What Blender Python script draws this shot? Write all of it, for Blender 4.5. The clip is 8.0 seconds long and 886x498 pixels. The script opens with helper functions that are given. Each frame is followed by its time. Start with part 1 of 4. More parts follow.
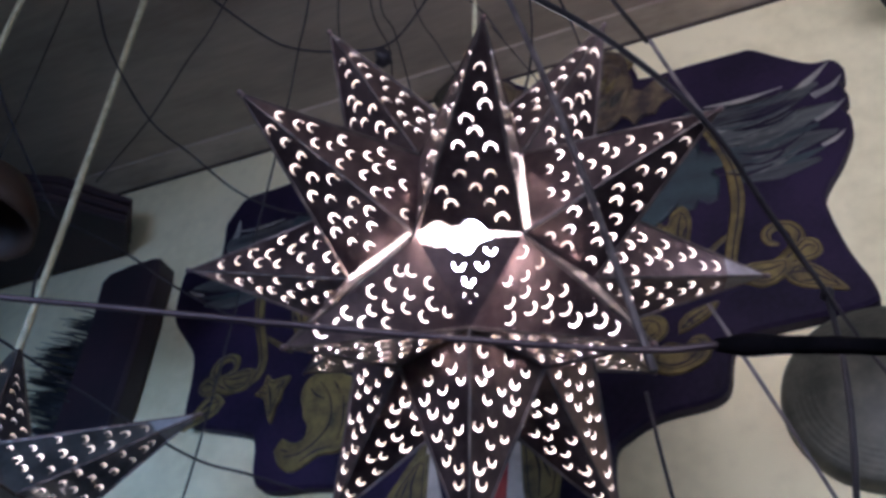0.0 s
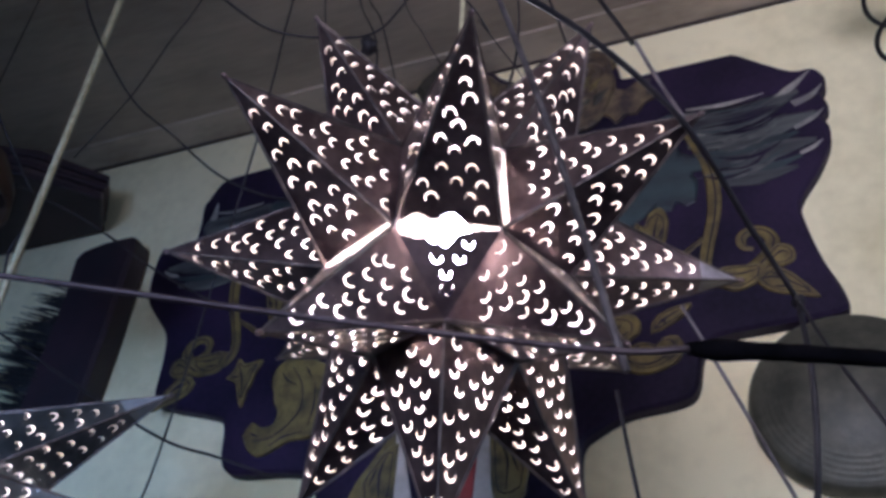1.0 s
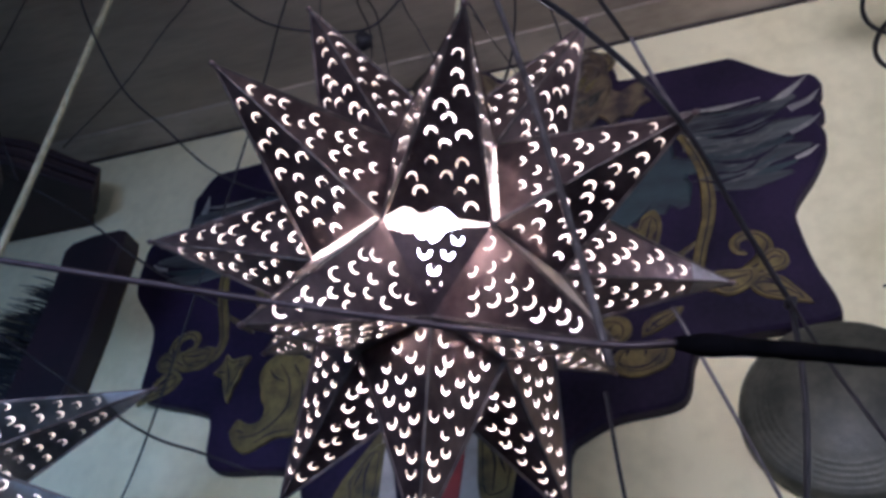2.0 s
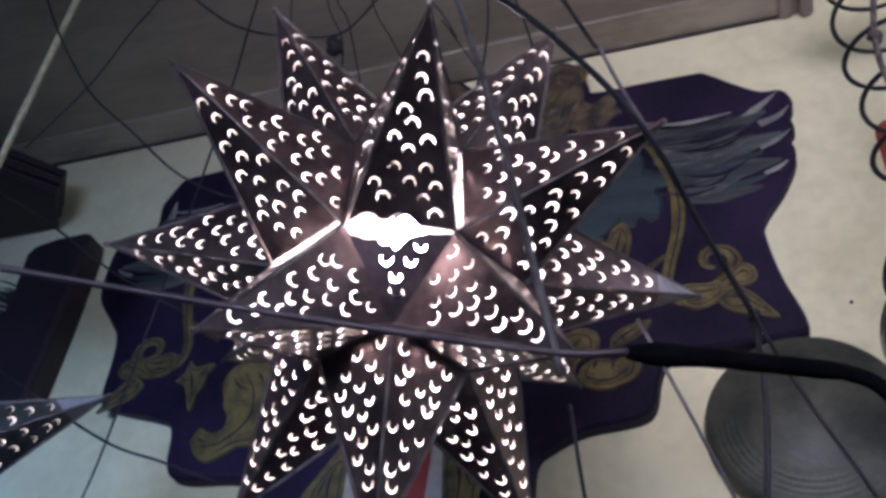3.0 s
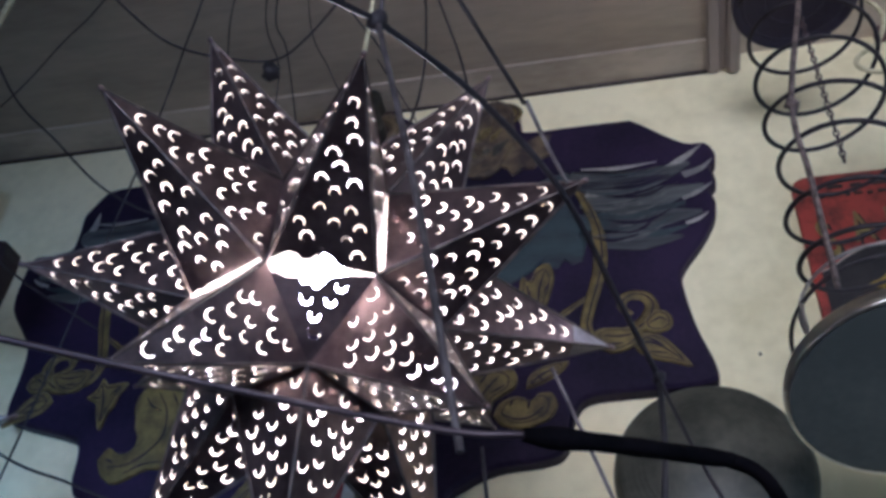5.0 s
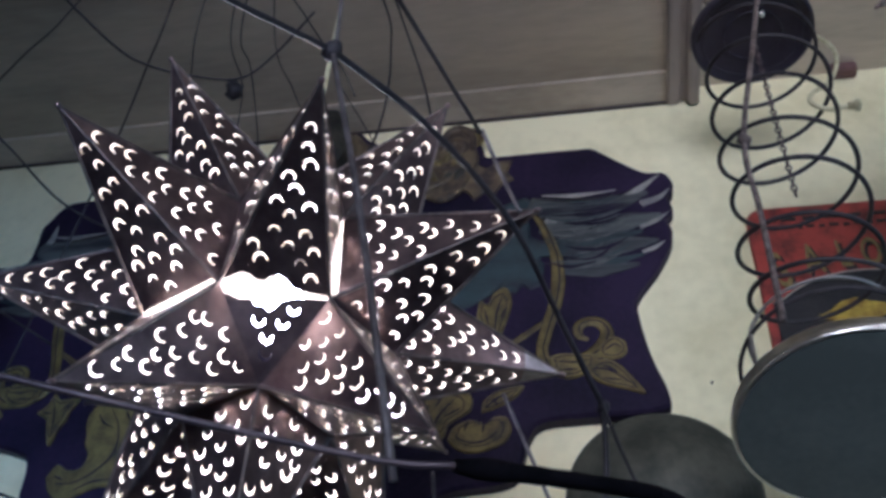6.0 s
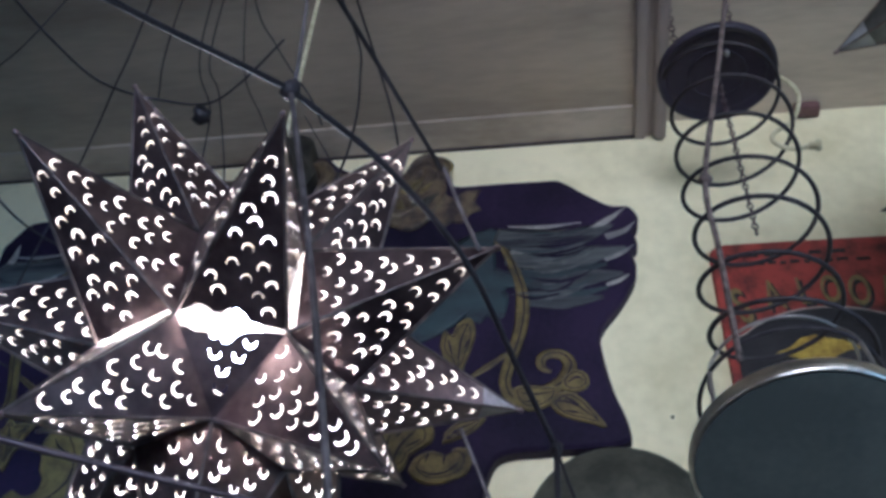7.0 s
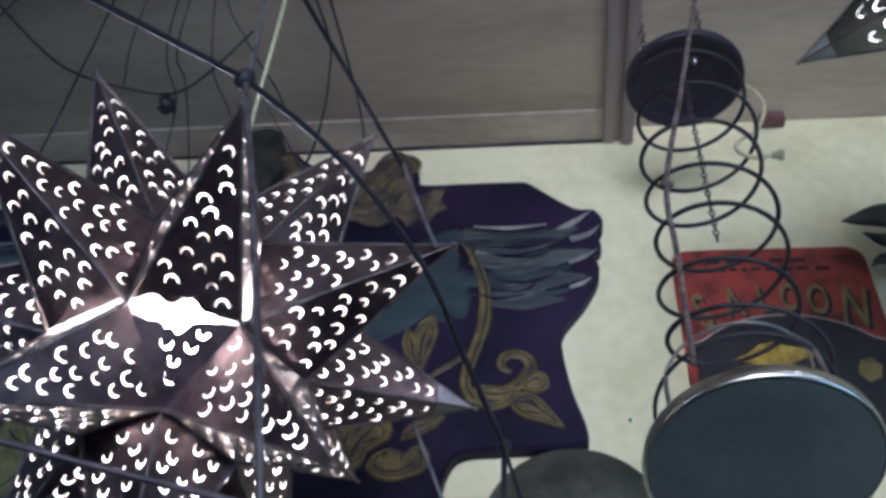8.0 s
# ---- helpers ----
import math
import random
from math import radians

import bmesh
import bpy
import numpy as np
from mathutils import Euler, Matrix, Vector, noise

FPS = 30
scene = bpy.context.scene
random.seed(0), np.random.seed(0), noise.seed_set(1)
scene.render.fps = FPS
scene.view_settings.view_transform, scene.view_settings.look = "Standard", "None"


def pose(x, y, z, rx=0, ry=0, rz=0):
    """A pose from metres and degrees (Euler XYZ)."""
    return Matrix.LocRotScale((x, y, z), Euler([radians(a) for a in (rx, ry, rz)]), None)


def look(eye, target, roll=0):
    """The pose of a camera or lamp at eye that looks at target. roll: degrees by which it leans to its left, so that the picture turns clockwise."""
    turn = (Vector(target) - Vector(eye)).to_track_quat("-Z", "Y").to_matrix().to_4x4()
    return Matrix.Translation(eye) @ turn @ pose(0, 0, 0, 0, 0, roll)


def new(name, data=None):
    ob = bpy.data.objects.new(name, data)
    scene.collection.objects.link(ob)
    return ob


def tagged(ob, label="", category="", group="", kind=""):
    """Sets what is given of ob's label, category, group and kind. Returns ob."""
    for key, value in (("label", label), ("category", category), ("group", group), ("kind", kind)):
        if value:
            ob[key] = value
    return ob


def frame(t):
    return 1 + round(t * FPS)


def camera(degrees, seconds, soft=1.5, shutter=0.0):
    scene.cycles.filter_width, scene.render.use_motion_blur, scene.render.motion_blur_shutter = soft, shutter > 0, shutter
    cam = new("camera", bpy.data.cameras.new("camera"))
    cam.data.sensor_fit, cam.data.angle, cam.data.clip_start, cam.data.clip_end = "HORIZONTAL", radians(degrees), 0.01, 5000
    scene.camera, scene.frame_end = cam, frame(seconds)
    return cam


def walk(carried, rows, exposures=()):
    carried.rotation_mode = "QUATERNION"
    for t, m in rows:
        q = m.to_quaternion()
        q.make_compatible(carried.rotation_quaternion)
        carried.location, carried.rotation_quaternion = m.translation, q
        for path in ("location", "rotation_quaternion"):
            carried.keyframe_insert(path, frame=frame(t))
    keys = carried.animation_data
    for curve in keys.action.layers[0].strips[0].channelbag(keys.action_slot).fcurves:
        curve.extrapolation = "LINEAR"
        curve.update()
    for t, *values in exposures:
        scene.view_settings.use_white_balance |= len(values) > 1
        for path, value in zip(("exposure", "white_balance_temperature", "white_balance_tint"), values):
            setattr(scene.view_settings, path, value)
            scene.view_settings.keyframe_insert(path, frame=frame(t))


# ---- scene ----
cam = camera(50.33, 8.0, soft=3.5)
ROWS = [
    (0.0, 0.0000, 0.0000, 1.6000, 127.788, -1.743, 23.210),
    (0.5, -0.0040, -0.0084, 1.5959, 127.267, -2.605, 21.994),
    (1.0, 0.0000, -0.0039, 1.5992, 127.309, -2.770, 20.636),
    (1.5, -0.0012, 0.0016, 1.6008, 127.288, -3.427, 20.168),
    (3.0, 0.0052, 0.0283, 1.6101, 128.276, -3.308, 17.861),
    (3.5, 0.0085, 0.0241, 1.6124, 128.781, -3.504, 16.442),
    (4.0, 0.0139, 0.0177, 1.6158, 129.306, -3.552, 15.418),
    (5.5, 0.0212, 0.0065, 1.6224, 130.251, -3.049, 10.978),
    (6.0, 0.0296, 0.0023, 1.6206, 131.149, -2.917, 9.933),
    (6.5, 0.0364, 0.0007, 1.6241, 131.958, -2.485, 9.205),
    (7.0, 0.0410, -0.0044, 1.6292, 132.649, -2.641, 7.835),
    (7.5, 0.0454, -0.0059, 1.6278, 132.671, -2.770, 6.746),
    (8.0, 0.0539, -0.0011, 1.6277, 132.746, -2.692, 5.452),
]
walk(cam, [(t, pose(x, y, z, rx, ry, rz)) for t, x, y, z, rx, ry, rz in ROWS], exposures=[(0.0, 0.08, 4800, 30), (4.0, 0.1, 4680, 27), (6.0, 0.12, 4540, 19), (8.0, 0.3, 4380, 16)])

# ---- world and light ----
world = bpy.data.worlds.new("world")
scene.world = world
world.use_nodes = True
wn = world.node_tree.nodes
sky = wn.new("ShaderNodeTexSky")
sky.sky_type, sky.sun_disc, sky.sun_elevation, sky.sun_rotation = "NISHITA", False, radians(35), radians(200)
world.node_tree.links.new(sky.outputs[0], wn["Background"].inputs[0])
wn["Background"].inputs[1].default_value = 0.1
scene.view_settings.exposure = 0.0

WALL_Y, CEIL_Z, CEIL_R = 1.376, 3.227, 3.262
ROOM = dict(x0=-3.0, x1=2.4, y0=-2.6, y1=WALL_Y)


def area_light(name, m, sx, sy, watts, colour, spread=180):
    data = bpy.data.lights.new(name, "AREA")
    data.shape, data.size, data.size_y, data.energy, data.color = "RECTANGLE", sx, sy, watts, colour
    data.spread = radians(spread)
    ob = new(name, data)
    ob.matrix_world = m
    return ob


# fill lamps added in unseen, assumed openings of the room behind and beside the camera
# warm pool added on the wall right of the board
area_light("added_fill", look((0.4, -2.58, 2.1), (0.45, 1.3, 2.85)), 1.35, 1.05, 8.7, (1.0, 0.86, 0.66), 52)
# cool pool added to lift the lower left of the wall
area_light("added_fill_west", look((-1.0, -2.58, 1.6), (-1.2, 1.37, 1.95)), 1.1, 1.0, 3.0, (0.56, 0.83, 1.0), 36)
area_light("added_fill_side", look((2.38, -0.15, 1.6), (0.7, 0.9, 2.5)), 1.5, 1.1, 3.0, (0.78, 1.0, 0.96), 96)


# ---- materials ----
def nodes_of(name, rough=0.5, metal=0.0):
    m = bpy.data.materials.new(name)
    m.use_nodes = True
    nt = m.node_tree
    b = nt.nodes["Principled BSDF"]
    b.inputs["Roughness"].default_value, b.inputs["Metallic"].default_value = rough, metal
    return m, nt, b


def noise_mat(name, c1, c2, scale=8.0, rough=0.5, metal=0.0, bump=0.15, fine=90.0, spread=(0.35, 0.65), rough2=None, stretch=(1, 1, 1)):
    """Two colours mixed by broad stains and a fine grain, with a bump."""
    m, nt, b = nodes_of(name, rough, metal)
    N, L = nt.nodes, nt.links
    co = N.new("ShaderNodeTexCoord")
    mp = N.new("ShaderNodeMapping")
    mp.inputs["Scale"].default_value = stretch
    L.new(co.outputs["Object"], mp.inputs["Vector"])
    big, small = N.new("ShaderNodeTexNoise"), N.new("ShaderNodeTexNoise")
    big.inputs["Scale"].default_value, big.inputs["Detail"].default_value = scale, 6
    small.inputs["Scale"].default_value, small.inputs["Detail"].default_value = fine, 4
    for n in (big, small):
        L.new(mp.outputs[0], n.inputs["Vector"])
    add = N.new("ShaderNodeMath")
    add.operation = "MULTIPLY_ADD"
    L.new(small.outputs["Fac"], add.inputs[0])
    add.inputs[1].default_value = 0.3
    L.new(big.outputs["Fac"], add.inputs[2])
    rmp = N.new("ShaderNodeValToRGB")
    rmp.color_ramp.elements[0].position, rmp.color_ramp.elements[1].position = spread[0] + 0.15, spread[1] + 0.15
    rmp.color_ramp.elements[0].color, rmp.color_ramp.elements[1].color = (*c1, 1), (*c2, 1)
    L.new(add.outputs[0], rmp.inputs[0])
    L.new(rmp.outputs[0], b.inputs["Base Color"])
    if rough2 is not None:
        mr = N.new("ShaderNodeMapRange")
        mr.inputs[3].default_value, mr.inputs[4].default_value = rough, rough2
        L.new(big.outputs["Fac"], mr.inputs[0])
        L.new(mr.outputs[0], b.inputs["Roughness"])
    if bump:
        bp = N.new("ShaderNodeBump")
        bp.inputs["Strength"].default_value, bp.inputs["Distance"].default_value = bump, 0.004
        L.new(add.outputs[0], bp.inputs["Height"])
        L.new(bp.outputs[0], b.inputs["Normal"])
    return m


def glow_mat(name, colour, strength):
    m, nt, b = nodes_of(name)
    b.inputs["Emission Color"].default_value, b.inputs["Emission Strength"].default_value = (*colour, 1), strength
    return m


PLASTER = noise_mat("wall_plaster", (0.62, 0.555, 0.32), (0.84, 0.765, 0.49), 2.6, 0.75, bump=0.7, fine=38)
CEILING = noise_mat("ceiling_boards", (0.29, 0.24, 0.18), (0.54, 0.455, 0.335), 2.4, 0.7, bump=0.3, fine=34, spread=(0.28, 0.68), stretch=(0.45, 2.0, 1))
CORNICE = noise_mat("cornice_paint", (0.26, 0.215, 0.17), (0.5, 0.43, 0.34), 9, 0.65, bump=0.5, fine=60, spread=(0.25, 0.6), stretch=(0.4, 1, 1))
BOARD = noise_mat("dark_painted_board", (0.006, 0.004, 0.014), (0.022, 0.013, 0.037), 5, 0.5, bump=0.25, rough2=0.65)
GOLD = noise_mat("dull_gold_paint", (0.03, 0.022, 0.01), (0.165, 0.124, 0.036), 30, 0.5, bump=0.5, fine=150, spread=(0.28, 0.64))
STAR_OUT = noise_mat("dark_polished_star_metal", (0.12, 0.086, 0.09), (0.29, 0.212, 0.205), 18, 0.25, 0.87, bump=0.06, rough2=0.4)
STAR_SILVER = noise_mat("tarnished_silver_star_metal", (0.16, 0.17, 0.175), (0.33, 0.34, 0.34), 16, 0.24, 0.9, bump=0.06, rough2=0.4)
STAR_EDGE = noise_mat("rubbed_brown_fold", (0.1, 0.08, 0.075), (0.24, 0.19, 0.17), 40, 0.5, 0.6, bump=0.15, rough2=0.6)
STAR_IN = noise_mat("bare_metal_inside", (0.46, 0.42, 0.36), (0.6, 0.55, 0.46), 20, 0.5, 0.0, bump=0.05)
TIP_TIN = noise_mat("bare_silvery_tin", (0.42, 0.45, 0.48), (0.62, 0.65, 0.68), 30, 0.4, 0.7, bump=0.1, rough2=0.55)
TIP_DARK = noise_mat("rubbed_grey_tin", (0.22, 0.2, 0.2), (0.4, 0.37, 0.38), 30, 0.32, 0.9, bump=0.1, rough2=0.5)
SEAM = noise_mat("bright_tin", (0.34, 0.33, 0.33), (0.52, 0.51, 0.51), 30, 0.35, 0.9, bump=0.1)
BAR = noise_mat("dark_brown_rod", (0.05, 0.036, 0.045), (0.13, 0.1, 0.11), 40, 0.42, 0.4, bump=0.2)
WIRE = noise_mat("black_wire", (0.01, 0.008, 0.011), (0.03, 0.024, 0.028), 40, 0.62, 0.0, bump=0.2)
GREY_ROD = noise_mat("grey_rod", (0.085, 0.072, 0.074), (0.2, 0.175, 0.175), 50, 0.55, 0.4, bump=0.3)
CORD = noise_mat("yellowed_cord", (0.42, 0.38, 0.22), (0.6, 0.56, 0.36), 60, 0.6)
RED_TIN = noise_mat("red_enamel", (0.07, 0.014, 0.012), (0.31, 0.046, 0.03), 22, 0.45, bump=0.2, fine=120, spread=(0.3, 0.58))
BLACK_TIN = noise_mat("black_enamel", (0.008, 0.007, 0.008), (0.026, 0.022, 0.022), 12, 0.62)
YELLOW = noise_mat("yellow_enamel", (0.12, 0.095, 0.03), (0.25, 0.2, 0.06), 30, 0.45)
BRIGHT_YELLOW = noise_mat("bright_yellow_enamel", (0.2, 0.12, 0.015), (0.5, 0.36, 0.04), 40, 0.45)
BRONZE = noise_mat("aged_bronze", (0.04, 0.041, 0.03), (0.095, 0.093, 0.067), 14, 0.42, 0.2, bump=0.6, rough2=0.6)
DRUM_SKIN = noise_mat("grey_drum_skin", (0.066, 0.077, 0.073), (0.1, 0.113, 0.105), 5, 0.8, bump=0.15)
CHROME = noise_mat("worn_chrome", (0.6, 0.58, 0.52), (0.8, 0.78, 0.72), 30, 0.22, 1.0, bump=0.05, rough2=0.4)
PAN_TIN = noise_mat("purple_black_enamel", (0.012, 0.01, 0.018), (0.034, 0.028, 0.044), 8, 0.5)
RUBBER = noise_mat("black_rubber", (0.003, 0.003, 0.004), (0.007, 0.006, 0.008), 60, 0.85, bump=0.5)
RUBBER.node_tree.nodes["Principled BSDF"].inputs["Specular IOR Level"].default_value = 0.05
BOARD.node_tree.nodes["Principled BSDF"].inputs["Specular IOR Level"].default_value = 0.2
GLASS_BULB = glow_mat("lit_bulb", (1.0, 0.9, 0.8), 60)
# for the unseen walls, the added low panel and the cornice's shadow line
DARK_BROWN = noise_mat("plain_dark_brown", (0.03, 0.022, 0.02), (0.06, 0.045, 0.04), 3, 0.6)
FLOOR = noise_mat("dark_floor_boards", (0.02, 0.015, 0.012), (0.05, 0.035, 0.028), 4, 0.5)
TIMBER = noise_mat("old_timber", (0.17, 0.14, 0.12), (0.32, 0.265, 0.225), 8, 0.65, stretch=(1, 0.2, 1))
DARK_RED_WOOD = noise_mat("dark_red_wood", (0.012, 0.008, 0.013), (0.032, 0.015, 0.022), 6, 0.55)
LEDGE_WOOD = noise_mat("brown_ledge_wood", (0.025, 0.017, 0.02), (0.06, 0.038, 0.04), 9, 0.55, stretch=(0.3, 1, 1))
BRISTLE = noise_mat("black_bristle", (0.008, 0.008, 0.01), (0.02, 0.02, 0.022), 60, 0.6)


# ---- helpers for building ----
def finish(bm, name, mats, smooth=False):
    me = bpy.data.meshes.new(name)
    bm.normal_update()
    bm.to_mesh(me)
    bm.free()
    for mt in mats if isinstance(mats, (list, tuple)) else [mats]:
        me.materials.append(mt)
    if smooth:
        me.polygons.foreach_set("use_smooth", [True] * len(me.polygons))
    return me


def part(name, bm, material, parent, label="", smooth=False):
    ob = new(name, finish(bm, name, material, smooth))
    ob.parent = parent
    return tagged(ob, label)


def thing(name, label, category, at=(0, 0, 0), group="", kind=""):
    ob = new(name)
    ob.empty_display_size = 0.05
    ob.location = at
    return tagged(ob, label, category, group, kind)


def structure(name, bm, material, label="", category=""):
    return tagged(new(name, finish(bm, name, material)), label or name.replace("_", " "), category, kind="structure")


def box(bm, lo, hi, bevel=0.0):
    r = bmesh.ops.create_cube(bm, size=1.0)
    for v in r["verts"]:
        v.co = Vector([lo[i] + (v.co[i] + 0.5) * (hi[i] - lo[i]) for i in range(3)])
    if bevel:
        es = {e for v in r["verts"] for e in v.link_edges}
        bmesh.ops.bevel(bm, geom=list(es), offset=bevel, segments=2, affect="EDGES")
    return bm


def tube(bm, pts, radius, sides=8, closed=False):
    """A round bar along points; radius: one number or one for each point."""
    pts = [Vector(p) for p in pts]
    n = len(pts)
    rad = radius if isinstance(radius, (list, tuple)) else [radius] * n
    rings, up = [], None
    for i, p in enumerate(pts):
        a = pts[i - 1] if i or closed else p
        b = pts[(i + 1) % n] if i < n - 1 or closed else p
        d = (b - a).normalized()
        if up is None:
            up = d.orthogonal().normalized()
        up = (up - d * up.dot(d)).normalized()
        side = d.cross(up)
        rings.append([bm.verts.new(p + rad[i] * (math.cos(s) * up + math.sin(s) * side)) for s in [2 * math.pi * k / sides for k in range(sides)]])
    for i in range(n if closed else n - 1):
        A, B = rings[i], rings[(i + 1) % n]
        for k in range(sides):
            bm.faces.new((A[k], A[(k + 1) % sides], B[(k + 1) % sides], B[k]))
    if not closed:
        bm.faces.new(rings[0][::-1])
        bm.faces.new(rings[-1])
    return bm


def curve_points(ctrl, n=12):
    """A smooth line (Catmull-Rom) through control points."""
    P = [Vector(c) for c in ctrl]
    P = [2 * P[0] - P[1]] + P + [2 * P[-1] - P[-2]]
    out = []
    for i in range(1, len(P) - 2):
        for k in range(n):
            t = k / n
            out.append(0.5 * (2 * P[i] + (P[i + 1] - P[i - 1]) * t + (2 * P[i - 1] - 5 * P[i] + 4 * P[i + 1] - P[i + 2]) * t * t + (3 * P[i] - P[i - 1] - 3 * P[i + 1] + P[i + 2]) * t ** 3))
    return out + [P[-2]]


def lathe(bm, profile, segs=48, m=Matrix.Identity(4)):
    """Turns a profile of (radius, height) round z."""
    rings = []
    for r, h in profile:
        if r < 1e-6:
            rings.append([bm.verts.new(m @ Vector((0, 0, h)))])
        else:
            rings.append([bm.verts.new(m @ Vector((r * math.cos(a), r * math.sin(a), h))) for a in [2 * math.pi * k / segs for k in range(segs)]])
    for A, B in zip(rings, rings[1:]):
        for k in range(segs):
            k2 = (k + 1) % segs
            q = [A[k % len(A)], A[k2 % len(A)], B[k2 % len(B)], B[k % len(B)]]
            q = [v for i, v in enumerate(q) if v not in q[:i]]
            if len(q) > 2:
                bm.faces.new(q)
    return bm


def plate(bm, outline, y_front, y_back, bevel=0.004):
    """An upright board with an outline of (x, z), facing -y."""
    n = len(outline)
    def ring(y, k):
        out = []
        for i in range(n):
            a, p, b = Vector(outline[i - 1]), Vector(outline[i]), Vector(outline[(i + 1) % n])
            d = (b - a).normalized()
            nrm = Vector((d.y, -d.x))
            q = p - nrm * k
            out.append(bm.verts.new((q.x, y, q.y)))
        return out
    area = sum(outline[i - 1][0] * outline[i][1] - outline[i][0] * outline[i - 1][1] for i in range(n))
    k = bevel if area > 0 else -bevel
    A, B, C = ring(y_front, k), ring(y_front + bevel, 0), ring(y_back, 0)
    for P, Q in ((A, B), (B, C)):
        for i in range(n):
            j = (i + 1) % n
            bm.faces.new((P[i], P[j], Q[j], Q[i]))
    bm.faces.new(A)
    bm.faces.new(C[::-1])
    bmesh.ops.recalc_face_normals(bm, faces=bm.faces)
    return bm


# ---- the room ----
T = 0.12
bm = box(bmesh.new(), (ROOM["x0"] - T, WALL_Y, 0), (ROOM["x1"] + T, WALL_Y + T, CEIL_Z + T))
structure("wall_north", bm, PLASTER, "off-white uneven plaster wall with stains", "wall")
# unseen walls close the room, dark so the star's metal reflects dark
bm = box(bmesh.new(), (ROOM["x0"] - T, ROOM["y0"] - T, 0), (ROOM["x0"], WALL_Y, CEIL_Z + T))
structure("wall_west", bm, DARK_BROWN, "unseen dark brown wall closing the room", "wall")
WE = (-0.9, 0.6, 1.05, 2.15)  # added side opening: y0, y1, z0, z1
bm = bmesh.new()
x0, x1 = ROOM["x1"], ROOM["x1"] + T
box(bm, (x0, ROOM["y0"] - T, 0), (x1, WE[0], CEIL_Z + T))
box(bm, (x0, WE[1], 0), (x1, WALL_Y, CEIL_Z + T))
box(bm, (x0, WE[0], 0), (x1, WE[1], WE[2]))
box(bm, (x0, WE[0], WE[3]), (x1, WE[1], CEIL_Z + T))
structure("wall_east", bm, DARK_BROWN, "unseen dark brown wall with an added opening for a fill lamp", "wall")
WS = ((-1.55, -0.45, 1.1, 2.1), (-0.29, 1.09, 1.57, 2.63))  # two added openings: x0, x1, z0, z1
# openings are assumed, placed where the fill lamps stand
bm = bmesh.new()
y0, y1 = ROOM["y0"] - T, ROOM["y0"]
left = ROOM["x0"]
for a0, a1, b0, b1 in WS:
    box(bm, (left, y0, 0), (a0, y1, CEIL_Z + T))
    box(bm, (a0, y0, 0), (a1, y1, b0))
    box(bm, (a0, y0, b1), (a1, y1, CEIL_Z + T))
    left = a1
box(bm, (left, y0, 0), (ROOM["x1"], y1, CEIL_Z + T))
structure("wall_south", bm, DARK_BROWN, "unseen dark brown wall with two added openings for fill lamps", "wall")
bm = box(bmesh.new(), (ROOM["x0"] - T, ROOM["y0"] - T, -T), (ROOM["x1"] + T, WALL_Y + T, 0))
structure("floor", bm, FLOOR, "dark worn timber floor", "floor")
# unseen panel, added so the star's lower faces mirror something dark
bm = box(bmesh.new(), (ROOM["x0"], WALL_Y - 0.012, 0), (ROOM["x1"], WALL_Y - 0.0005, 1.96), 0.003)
structure("trim_dark_panel", bm, DARK_BROWN, "unseen dark brown panel added low on the wall for dark reflections", "trim")
bm = box(bmesh.new(), (ROOM["x0"], ROOM["y0"], CEIL_Z), (0.25, WALL_Y, CEIL_Z + T))
box(bm, (0.2502, ROOM["y0"], CEIL_R), (ROOM["x1"], WALL_Y, CEIL_Z + T))
structure("ceiling", bm, CEILING, "grey-brown stained ceiling in two fields", "ceiling")
bm = box(bmesh.new(), (ROOM["x0"], WALL_Y - 0.085, CEIL_Z - 0.008), (0.2, WALL_Y, CEIL_Z), 0.0015)
structure("trim_cornice", bm, CORNICE, "flat stained cornice strip along the ceiling", "trim")
# shade in the wall joint, put in as a thin dark strip
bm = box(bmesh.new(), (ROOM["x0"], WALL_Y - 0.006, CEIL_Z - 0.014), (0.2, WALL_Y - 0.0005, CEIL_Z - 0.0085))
structure("trim_shade_line", bm, DARK_BROWN, "dark strip painted in as the shadow line under the cornice", "trim")
bm = box(bmesh.new(), (0.197, ROOM["y0"], CEIL_Z - 0.022), (0.222, WALL_Y - 0.002, CEIL_Z - 0.0005), 0.004)
box(bm, (0.2225, ROOM["y0"], CEIL_Z - 0.012), (0.236, WALL_Y - 0.003, CEIL_Z - 0.0005), 0.002)
box(bm, (0.2365, ROOM["y0"], CEIL_Z - 0.03), (0.262, WALL_Y - 0.0025, CEIL_R + 0.002), 0.005)
structure("ceiling_batten", bm, TIMBER, "brown wooden ceiling batten", "trim")

# ---- the painted board on the wall ----
PX = -0.54


